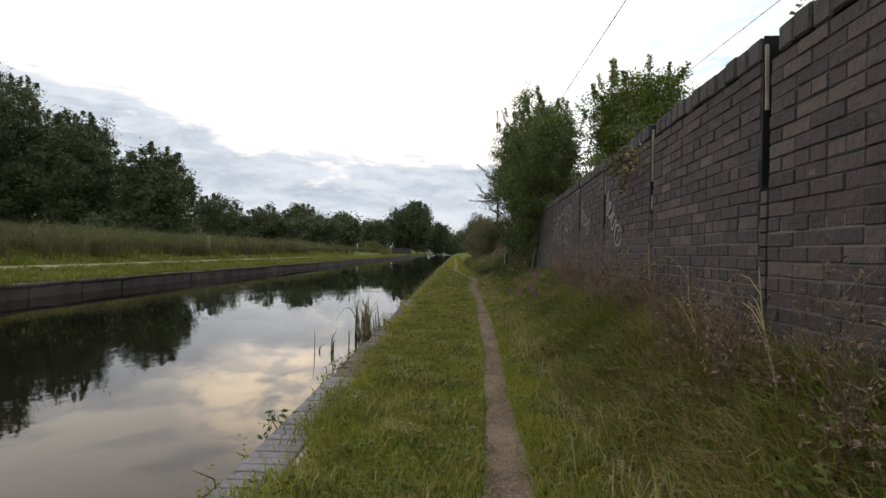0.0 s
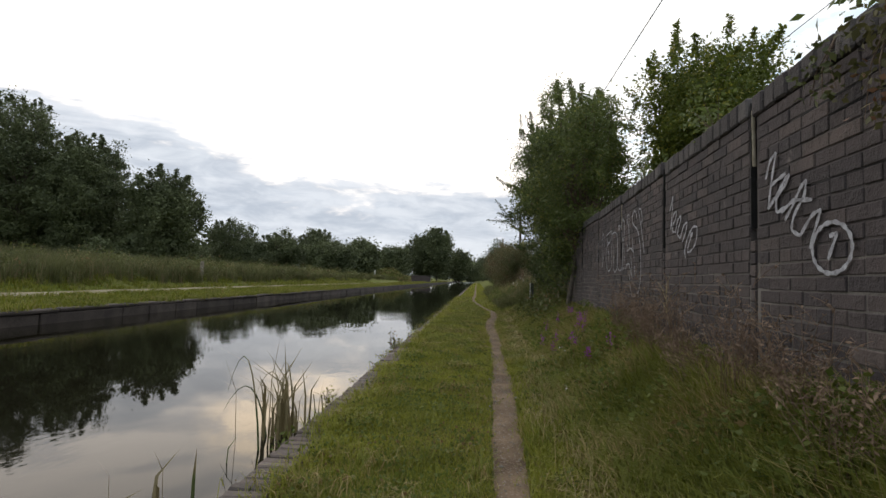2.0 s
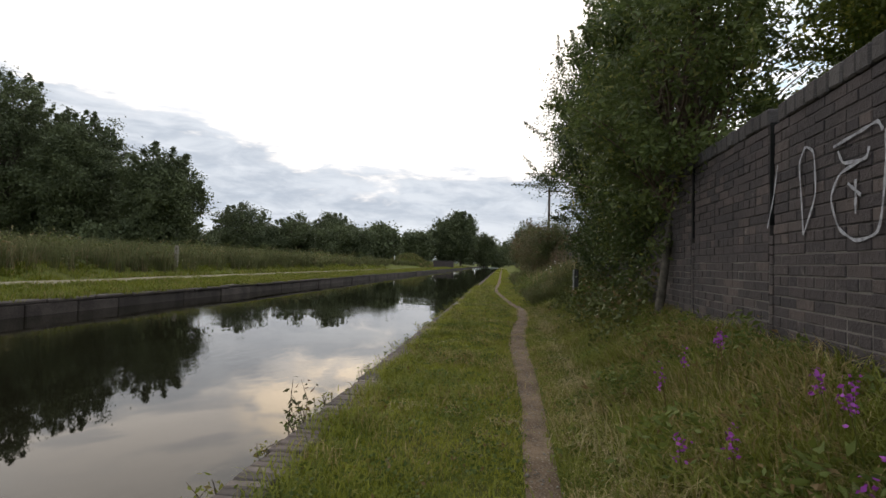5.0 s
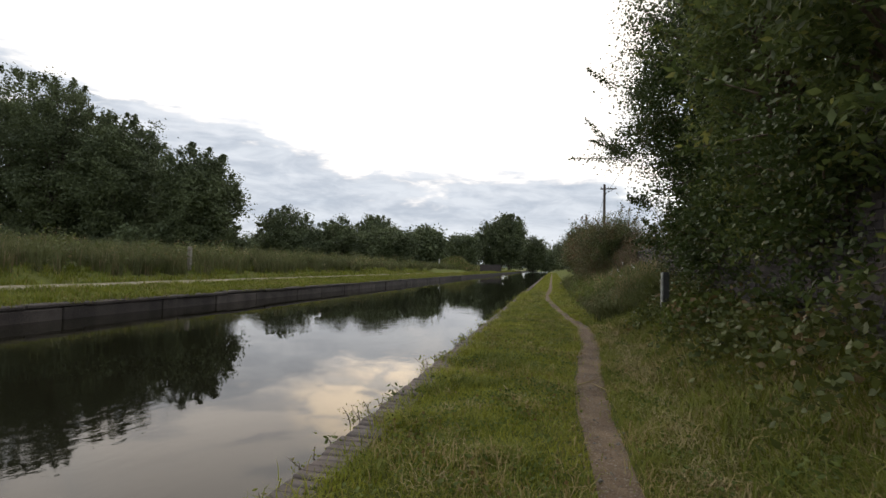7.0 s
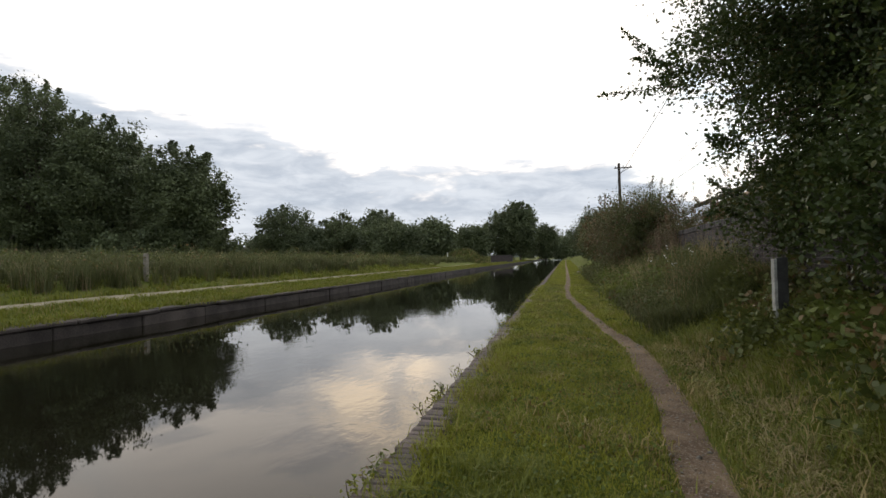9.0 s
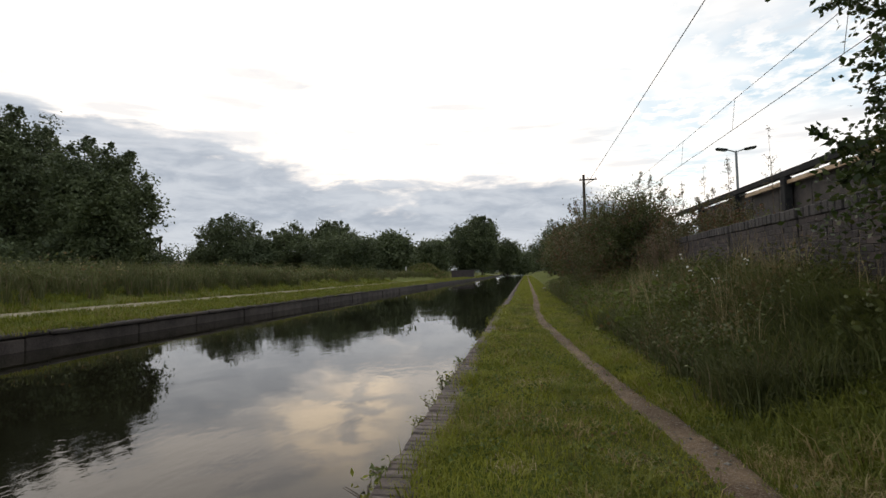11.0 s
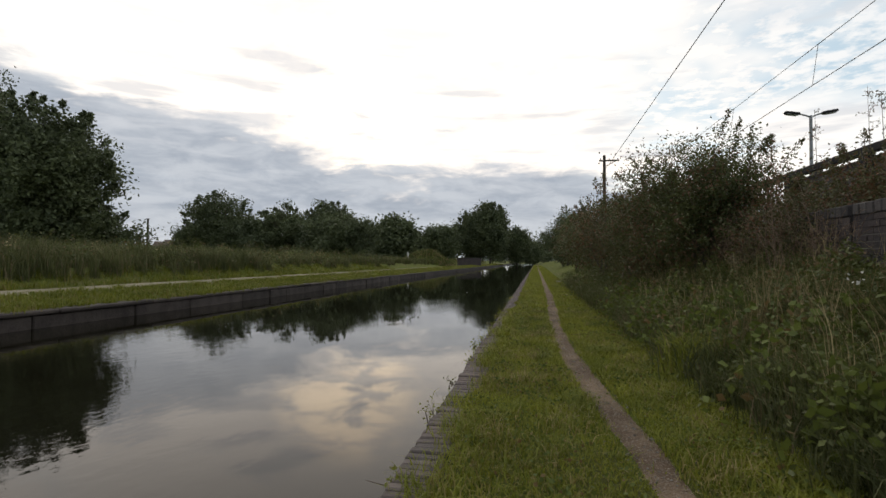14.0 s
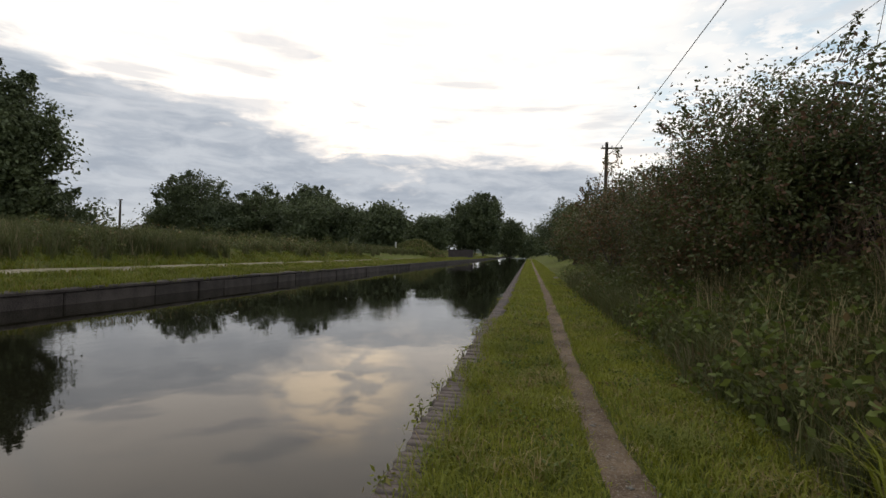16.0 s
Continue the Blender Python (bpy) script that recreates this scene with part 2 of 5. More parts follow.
MAT = {
    "ground": make_ground(),
    "path": make_path(),
    "gravel": simple("far_path_gravel", (0.15, 0.125, 0.08), (0.25, 0.21, 0.14), 0.95, 1.5, 60, 0.01),
    "water": make_water(),
    "bed": simple("canal_mud", (0.02, 0.018, 0.01), (0.04, 0.035, 0.02), 0.9),
    "wall_brick": make_brick("sooty_brick", ((0.042, 0.034, 0.036), (0.066, 0.051, 0.050), (0.105, 0.080, 0.072)), (0.034, 0.029, 0.031), 0.42, 0.85),
    "wall_cap": make_brick("blue_coping_brick", ((0.05, 0.043, 0.043), (0.078, 0.068, 0.066), (0.10, 0.09, 0.086)), (0.045, 0.04, 0.04), 0.25, 0.9),
    "mortar_pale": simple("pale_mortar", (0.075, 0.067, 0.06), (0.16, 0.145, 0.13), 0.95, 3.0, 80.0, 0.006),
    "mortar": simple("old_mortar", (0.030, 0.026, 0.026), (0.080, 0.068, 0.064), 0.95, 5.0, 80.0, 0.006),
    "coping": make_brick("canal_coping_brick", ((0.085, 0.066, 0.060), (0.14, 0.105, 0.092), (0.19, 0.15, 0.13)), (0.095, 0.08, 0.072), 0.45, 0.8),
    "coping_new": make_brick("new_blue_brick", ((0.13, 0.125, 0.14), (0.17, 0.165, 0.18), (0.15, 0.145, 0.16)), (0.14, 0.13, 0.14), 0.3, 0.55),
    "coping_pale": simple("pale_mortar_brick", (0.28, 0.24, 0.21), (0.42, 0.37, 0.33), 0.85, 12, 110, 0.004, vary=0.15),
    "stone": simple("canal_stone", (0.026, 0.019, 0.017), (0.07, 0.055, 0.048), 0.85, 2.5, 40, 0.012, vary=0.2),
    "paint": simple("chalky_spray_paint", (0.16, 0.155, 0.165), (0.40, 0.40, 0.43), 0.8, 30, 160, 0.001),
    "filler": simple("rotten_joint_board", (0.20, 0.17, 0.12), (0.34, 0.30, 0.23), 0.9, 18, 120, 0.004),
    "void": simple("dark_joint", (0.006, 0.006, 0.006), (0.014, 0.013, 0.012), 0.95),
    "bark": simple("bark", (0.045, 0.036, 0.026), (0.12, 0.10, 0.078), 0.95, 14, 90, 0.02),
    "twig": simple("brown_twig", (0.075, 0.05, 0.035), (0.15, 0.105, 0.075), 0.9, 14, 90, 0.006),
    "far_grass": foliage("far_bank_turf", (0.080, 0.098, 0.010), (0.200, 0.205, 0.024), (0.24, 0.19, 0.07), 0.14, 0.65, 0.35, 1.2),
    "grass": foliage("mown_grass", (0.118, 0.140, 0.015), (0.305, 0.302, 0.038), (0.28, 0.225, 0.075), 0.16, 0.65, 0.35, 1.6),
    "rough_grass": foliage("rough_grass", (0.098, 0.120, 0.018), (0.245, 0.248, 0.046), (0.36, 0.27, 0.12), 0.30, 0.65, 0.35),
    "tall_grass": foliage("tall_seeding_grass", (0.065, 0.085, 0.022), (0.15, 0.155, 0.048), (0.25, 0.185, 0.09), 0.30, 0.7, 0.3, 0.35),
    "straw": foliage("dry_straw", (0.22, 0.165, 0.075), (0.44, 0.35, 0.18), None, 0, 0.7, 0.15),
    "bramble": foliage("bramble_leaves", (0.058, 0.082, 0.016), (0.155, 0.182, 0.038), (0.17, 0.11, 0.045), 0.12, 0.6, 0.35),
    "ash": foliage("ash_leaves", (0.050, 0.074, 0.022), (0.150, 0.180, 0.055), (0.22, 0.22, 0.06), 0.10, 0.42, 0.48),
    "lime": foliage("yellow_green_leaves", (0.055, 0.080, 0.014), (0.155, 0.180, 0.034), (0.24, 0.23, 0.04), 0.14, 0.45, 0.5),
    "far_weed": foliage("bank_weeds", (0.056, 0.066, 0.022), (0.135, 0.138, 0.050), (0.19, 0.145, 0.08), 0.16, 0.7, 0.25, 0.5),
    "dark_bramble": foliage("shaded_bramble_leaves", (0.048, 0.062, 0.016), (0.130, 0.140, 0.038), (0.18, 0.12, 0.055), 0.16, 0.5, 0.3),
    "dead_stem": simple("dead_brown_stems", (0.12, 0.075, 0.052), (0.25, 0.170, 0.115), 0.9, 14, 90, 0.002),
    # near-black tone that paints shade into the wall cracks
    "crack_shade": simple("crack_shade_tone", (0.010, 0.009, 0.009), (0.022, 0.020, 0.019), 0.95, 12, 70, 0.004),
    "grey_paint": simple("weathered_pale_paint", (0.22, 0.21, 0.19), (0.42, 0.41, 0.37), 0.8, 12, 70, 0.003),
    "hawthorn": foliage("hawthorn_leaves", (0.025, 0.042, 0.012), (0.075, 0.10, 0.026), (0.10, 0.10, 0.03), 0.10, 0.45, 0.3),
    "elder": foliage("shrub_leaves", (0.046, 0.058, 0.020), (0.115, 0.122, 0.040), (0.16, 0.088, 0.050), 0.25, 0.5, 0.3),
    "brown_hedge": foliage("autumn_tinted_leaves", (0.056, 0.056, 0.024), (0.130, 0.118, 0.046), (0.17, 0.085, 0.045), 0.35, 0.55, 0.3),
    "far_leaf": foliage("distant_leaves", (0.052, 0.066, 0.034), (0.120, 0.140, 0.062), None, 0, 0.6, 0.25, 0.25),
    "reed": foliage("reed_blades", (0.05, 0.075, 0.024), (0.12, 0.145, 0.05), (0.20, 0.16, 0.08), 0.3, 0.5, 0.2),
    "purple": foliage("purple_petals", (0.22, 0.035, 0.26), (0.40, 0.09, 0.42), None, 0, 0.6, 0.3),
    "white_petal": foliage("white_petals", (0.55, 0.53, 0.48), (0.75, 0.73, 0.68), None, 0, 0.6, 0.3),
    "timber": simple("weathered_timber", (0.12, 0.10, 0.08), (0.26, 0.23, 0.19), 0.9, 10, 70, 0.006),
    "white_paint": simple("grubby_white_paint", (0.42, 0.41, 0.38), (0.66, 0.65, 0.61), 0.7, 12, 70, 0.003),
    "black_paint": simple("faded_black_paint", (0.02, 0.019, 0.018), (0.05, 0.047, 0.044), 0.7, 12, 70, 0.003),
    "steel": simple("dark_painted_steel", (0.02, 0.02, 0.022), (0.045, 0.043, 0.042), 0.9, 6, 60, 0.002, spec=0.15),
    "grey_steel": simple("galvanised_steel", (0.16, 0.165, 0.17), (0.26, 0.27, 0.28), 0.5, 8, 60, 0.001, metal=0.5),
    "tan": simple("tan_strip", (0.42, 0.27, 0.15), (0.60, 0.44, 0.30), 0.6, 3, 40, 0.001),
    "panel": simple("brown_fence_panel", (0.035, 0.03, 0.03), (0.085, 0.07, 0.062), 0.75, 3, 30, 0.003),
    "wire": simple("cable_sheath", (0.03, 0.03, 0.03), (0.06, 0.06, 0.06), 0.6),
    "pole": simple("creosoted_pole", (0.035, 0.026, 0.02), (0.08, 0.06, 0.048), 0.9, 5, 60, 0.006),
    "roof": simple("clay_roof_tiles", (0.06, 0.042, 0.036), (0.11, 0.075, 0.06), 0.85, 4, 30, 0.01),
    "render_wall": simple("house_wall", (0.14, 0.11, 0.09), (0.22, 0.18, 0.15), 0.9, 3, 30, 0.004),
    "glass": simple("dark_window_glass", (0.02, 0.024, 0.03), (0.04, 0.045, 0.05), 0.08, spec=0.6),
    "hill": foliage("wooded_hill", (0.035, 0.05, 0.045), (0.06, 0.08, 0.065), None, 0, 0.9, 0.0, 0.02),
    "pebble": simple("pebble", (0.13, 0.11, 0.09), (0.36, 0.33, 0.29), 0.85, 20, 120, 0.003, vary=0.3),
}


# ---- mesh helpers ----
def fast_mesh(name, verts, faces, mat):
    """Mesh from an array of corners (n, 3) and one of faces (m, k)."""
    me = bpy.data.meshes.new(name)
    verts = np.ascontiguousarray(verts, dtype=np.float32).reshape(-1, 3)
    faces = np.ascontiguousarray(faces, dtype=np.int32)
    m, k = faces.shape
    me.vertices.add(len(verts))
    me.vertices.foreach_set("co", verts.ravel())
    me.loops.add(m * k)
    me.loops.foreach_set("vertex_index", faces.ravel())
    me.polygons.add(m)
    me.polygons.foreach_set("loop_start", np.arange(m, dtype=np.int32) * k)
    me.update(calc_edges=True)
    me.materials.append(mat)
    return me


def mesh_part(name, me, parent=None, label=""):
    ob = new(name, me)
    if parent is not None:
        ob.parent = parent
    if label:
        ob["label"] = label
    return ob


def part(name, bm, mat, parent=None, label=""):
    me = bpy.data.meshes.new(name)
    bm.to_mesh(me)
    bm.free()
    me.materials.append(mat)
    return mesh_part(name, me, parent, label)


def empty(name, at, label, category, group="", kind=""):
    ob = new(name)
    ob.location = at
    ob.empty_display_size = 0.2
    return tagged(ob, label, category, group, kind)


def box_bm(size, at=(0, 0, 0), bevel=0.0, bm=None, turn=None):
    bm = bm or bmesh.new()
    m = Matrix.Translation(at) @ (turn or Matrix()) @ Matrix.Diagonal((*size, 1))
    made = bmesh.ops.create_cube(bm, size=1.0, matrix=m)["verts"]
    if bevel:
        edges = list({e for v in made for e in v.link_edges})
        bmesh.ops.bevel(bm, geom=edges, offset=bevel, segments=1, affect="EDGES")
    return bm


def tube_arrays(points, radii, sides=6):
    """Corners and faces of a tapered tube along a line of points."""
    pts = np.asarray(points, dtype=float)
    n = len(pts)
    tang = np.gradient(pts, axis=0)
    tang /= np.linalg.norm(tang, axis=1, keepdims=True) + 1e-9
    ref = np.where(np.abs(tang[:, 2:3]) > 0.9, np.array([[1.0, 0, 0]]), np.array([[0, 0, 1.0]]))
    u = np.cross(tang, ref)
    u /= np.linalg.norm(u, axis=1, keepdims=True) + 1e-9
    v = np.cross(tang, u)
    a = np.linspace(0, 2 * np.pi, sides, endpoint=False)
    ring = pts[:, None, :] + np.asarray(radii, dtype=float)[:, None, None] * (np.cos(a)[None, :, None] * u[:, None, :] + np.sin(a)[None, :, None] * v[:, None, :])
    i, j = np.meshgrid(np.arange(n - 1), np.arange(sides), indexing="ij")
    k = (j + 1) % sides
    faces = np.stack([i * sides + j, i * sides + k, (i + 1) * sides + k, (i + 1) * sides + j], -1).reshape(-1, 4)
    return ring.reshape(-1, 3), faces


def tubes_mesh(name, lines, mat, sides=5):
    vs, fs, base = [], [], 0
    for pts, radii in lines:
        v, f = tube_arrays(pts, radii, sides)
        vs.append(v)
        fs.append(f + base)
        base += len(v)
    return fast_mesh(name, np.concatenate(vs), np.concatenate(fs), mat)


def blade_mesh(name, at, height, width, lean, mat, rng, bend=0.5):
    """Grass blades of five corners each, bent over to one side."""
    n = len(at)
    ang = rng.uniform(0, 2 * np.pi, n)
    d = np.stack([np.cos(ang), np.sin(ang), np.zeros(n)], 1)
    turn = ang + rng.uniform(0.6, 2.5, n)
    side = np.stack([np.cos(turn), np.sin(turn), np.zeros(n)], 1) * (np.asarray(width) / 2)[:, None]
    h = np.asarray(height)[:, None]
    ln = np.asarray(lean)[:, None]
    up = np.array([[0, 0, 1.0]])
    mid = at + up * h * 0.55 + d * h * ln * (1 - bend) * 0.55
    tip = at + up * h * (1 - 0.28 * ln) + d * h * ln
    v = np.stack([at - side, at + side, mid - side * 0.75, mid + side * 0.75, tip], 1).reshape(-1, 3)
    b = np.arange(n)[:, None] * 5
    tri = np.concatenate([b + [0, 1, 3], b + [0, 3, 2], b + [2, 3, 4]], 1).reshape(-1, 3)
    return fast_mesh(name, v, tri, mat)


def leaf_mesh(name, at, size, mat, rng, slender=0.5, droop=0.35):
    """Leaves as pointed, slightly folded rhombs of two triangles."""
    n = len(at)
    d = rng.normal(size=(n, 3))
    d[:, 2] = d[:, 2] * 0.7 - droop
    d /= np.linalg.norm(d, axis=1, keepdims=True)
    s = np.cross(d, rng.normal(size=(n, 3)))
    s /= np.linalg.norm(s, axis=1, keepdims=True)
    nn = np.cross(d, s)
    L = np.asarray(size)[:, None]
    v = np.stack([at, at + d * L * 0.45 + s * L * slender / 2 + nn * L * 0.06, at + d * L, at + d * L * 0.45 - s * L * slender / 2 + nn * L * 0.06], 1).reshape(-1, 3)
    b = np.arange(n)[:, None] * 4
    return fast_mesh(name, v, np.concatenate([b + [0, 1, 2], b + [0, 2, 3]], 1).reshape(-1, 3), mat)


# ---- the lie of the land (z = 0: top of the towpath coping) ----
WATER_Z = -0.09
COPING_X0, COPING_X1 = -0.895, -0.68
FAR_X = -7.76
PATH_Y = np.array([-20, 0, 2, 5, 8, 11, 13, 14.5, 16.5, 18.5, 19.8, 21, 23, 25, 28, 34, 60, 400])
PATH_X = np.array([0.2, 0.16, 0.24, 0.39, 0.48, 0.53, 0.50, 0.54, 0.70, 0.72, 0.55, 0.43, 0.27, 0.10, 0.05, 0.12, 0.1, 0.1])
WALL_Y = np.array([-30, 0, 2.25, 10.5, 22, 45, 90])
WALL_X = np.array([0.0, 1.19, 1.36, 1.99, 2.57, 3.6, 5.0])
BANK_Y = np.array([-20, 8, 11, 17, 20, 30, 60])
BANK_X = np.array([0.72, 0.80, 1.0, 1.15, 0.95, 0.80, 0.9])


def sstep(a, b, x):
    t = np.clip((np.asarray(x, float) - a) / (np.asarray(b, float) - a), 0, 1)
    return t * t * (3 - 2 * t)


def path_x(y):
    return np.interp(y, PATH_Y, PATH_X)


def wall_x(y):
    return np.interp(y, WALL_Y, WALL_X)


def bank_x(y):
    return np.interp(y, BANK_Y, BANK_X)


def bumps(x, y, s, a):
    return a * (np.sin(x * s * 1.3 + 1.7 * np.sin(y * s * 0.7)) * np.cos(y * s + 0.9 * np.sin(x * s * 1.1)))


def land(x, y):
    """Height of the ground."""
    x, y = np.broadcast_arrays(np.asarray(x, float), np.asarray(y, float))
    right = (0.50 + 0.22 * sstep(18.5, 21.0, y)) * sstep(bank_x(y), wall_x(y) + 0.05, x) + bumps(x, y, 2.2, 0.03) * sstep(0.6, 1.2, x)
    right = right + (0.57 - 0.1 * sstep(18.5, 21.0, y)) * sstep(wall_x(y) + 0.2, wall_x(y) + 1.2, x)
    verge = bumps(x, y, 4.0, 0.008) - 0.022 * np.exp(-((x - path_x(y)) / 0.11) ** 4)
    near = np.where(x > 0.6, right, 0) + verge
    d = -x
    left = 0.17 + 0.10 * sstep(8.0, 9.8, d) + 0.45 * sstep(11.6, 13.6, d) + 0.35 * sstep(14, 20, d) + bumps(x, y, 0.8, 0.06) * sstep(11.8, 14, d)
    return np.where(x > COPING_X0 - 0.3, near, left)


def ground_sheet():
    xs = np.concatenate([[-3000, -900, -300, -120, -70, -45, -32, -26], np.arange(-22, -8.3, 0.6), [-8.05, -8.03, -7.95, -7.9, -6.5, -3.0, -1.05, -0.88, -0.84],
                         np.arange(-0.72, 3.6, 0.09), [4, 5, 7, 10, 16, 30, 60, 140, 400, 1000, 3000]])
    ys = np.concatenate([[-3000, -600, -100, -30, -12], np.arange(-6, 34, 0.16), np.arange(34, 70, 1.0), [75, 85, 100, 130, 180, 260, 400, 700, 1400, 3000]])
    X, Y = np.meshgrid(xs, ys, indexing="ij")
    Z = land(X, Y)
    bed = (X < -0.86) & (X > -7.98) & (Y < 199)
    Z = np.where(bed, -1.1, Z)
    Z = np.where((X <= -0.70) & (X >= -0.86), -0.10, Z)
    nx, ny = X.shape
    i, j = np.meshgrid(np.arange(nx - 1), np.arange(ny - 1), indexing="ij")
    f = np.stack([i * ny + j, (i + 1) * ny + j, (i + 1) * ny + j + 1, i * ny + j + 1], -1).reshape(-1, 4)
    me = fast_mesh("ground", np.stack([X, Y, Z], -1).reshape(-1, 3), f, MAT["ground"])
    me.shade_smooth()
    tagged(new("ground", me), "grassy canal banks of thin turf and soil", "ground", kind="structure")


def ribbon(name, ys, left, right, lift, mat, label, category, cols=6, crown=0.0):
    """A strip that lies on the land between two edges."""
    u = np.linspace(0, 1, cols)
    X = left[:, None] + (right - left)[:, None] * u[None, :]
    Y = np.repeat(ys[:, None], cols, 1)
    Z = land(X, Y) + lift + crown * np.sin(np.pi * u)[None, :]
    Z[:, 0] -= 0.02
    Z[:, -1] -= 0.02
    n = len(ys)
    i, j = np.meshgrid(np.arange(n - 1), np.arange(cols - 1), indexing="ij")
    f = np.stack([i * cols + j, i * cols + j + 1, (i + 1) * cols + j + 1, (i + 1) * cols + j], -1).reshape(-1, 4)
    me = fast_mesh(name, np.stack([X, Y, Z], -1).reshape(-1, 3), f, mat)
    me.shade_smooth()
    return tagged(new(name, me), label, category, kind="structure")


def path_half(y):
    return 0.106 + 0.010 * np.sin(y * 1.1) + 0.005 * np.sin(y * 3.3 + 1) + 0.035 * np.exp(-((y - 15.5) / 2.5) ** 2)


ground_sheet()
ys = np.concatenate([np.arange(-4, 40, 0.12), np.arange(40, 220, 4.0)])
edge_noise = 0.006 * np.sin(ys * 3.1) + 0.004 * np.sin(ys * 7.7 + 2)
ribbon("towpath", ys, path_x(ys) - path_half(ys) + edge_noise, path_x(ys) + path_half(ys) + 0.7 * edge_noise[::-1][np.arange(len(ys)) % len(ys)],
       0.012, MAT["path"], "narrow trodden earth path with grit, through mown grass", "path")
ysf = np.concatenate([np.arange(-40, 60, 0.8), np.arange(60, 330, 6.0)])
ribbon("far_towpath", ysf, np.full(len(ysf), -11.6) + 0.12 * np.sin(ysf * 1.3), np.full(len(ysf), -9.95) + 0.10 * np.sin(ysf * 1.7 + 1), 0.03, MAT["gravel"],
       "pale gravel towpath on the opposite bank", "path")

# water: one sheet between the banks
me = fast_mesh("water", [(FAR_X - 0.15, -60, WATER_Z), (COPING_X0 + 0.06, -60, WATER_Z), (COPING_X0 + 0.06, 200, WATER_Z), (FAR_X - 0.15, 200, WATER_Z)], [[0, 1, 2, 3]], MAT["water"])
tagged(new("water", me), "still dark canal water with faint ripples", "canal", kind="structure")


# ---- trees and shrubs ----
def crown_points(rng, n_clumps, per, centre, radii, spread, low=0.0, shell=0.55, lumps=3.1):
    """Clump centres in an uneven ellipsoid, and leaf places scattered about them."""
    c = rng.normal(size=(n_clumps, 3))
    c /= np.linalg.norm(c, axis=1, keepdims=True)
    r = rng.uniform(shell, 1.0, n_clumps) ** 0.8
    uneven = 0.82 + 0.22 * np.sin(c[:, 0] * lumps + centre[1]) * np.cos(c[:, 2] * lumps * 1.2 + centre[0]) + 0.1 * rng.normal(size=n_clumps)
    c = c * (r * uneven)[:, None] * np.asarray(radii) + np.asarray(centre)
    c[:, 2] = np.where(c[:, 2] < low, low + rng.uniform(0, 0.4, n_clumps), c[:, 2])
    k = rng.poisson(per, n_clumps) + 3
    idx = np.repeat(np.arange(n_clumps), k)
    sp = spread * rng.uniform(0.6, 1.35, n_clumps)[idx][:, None]
    off = rng.normal(size=(len(idx), 3)) * sp * np.array([1, 1, 0.75])
    return c, c[idx] + off


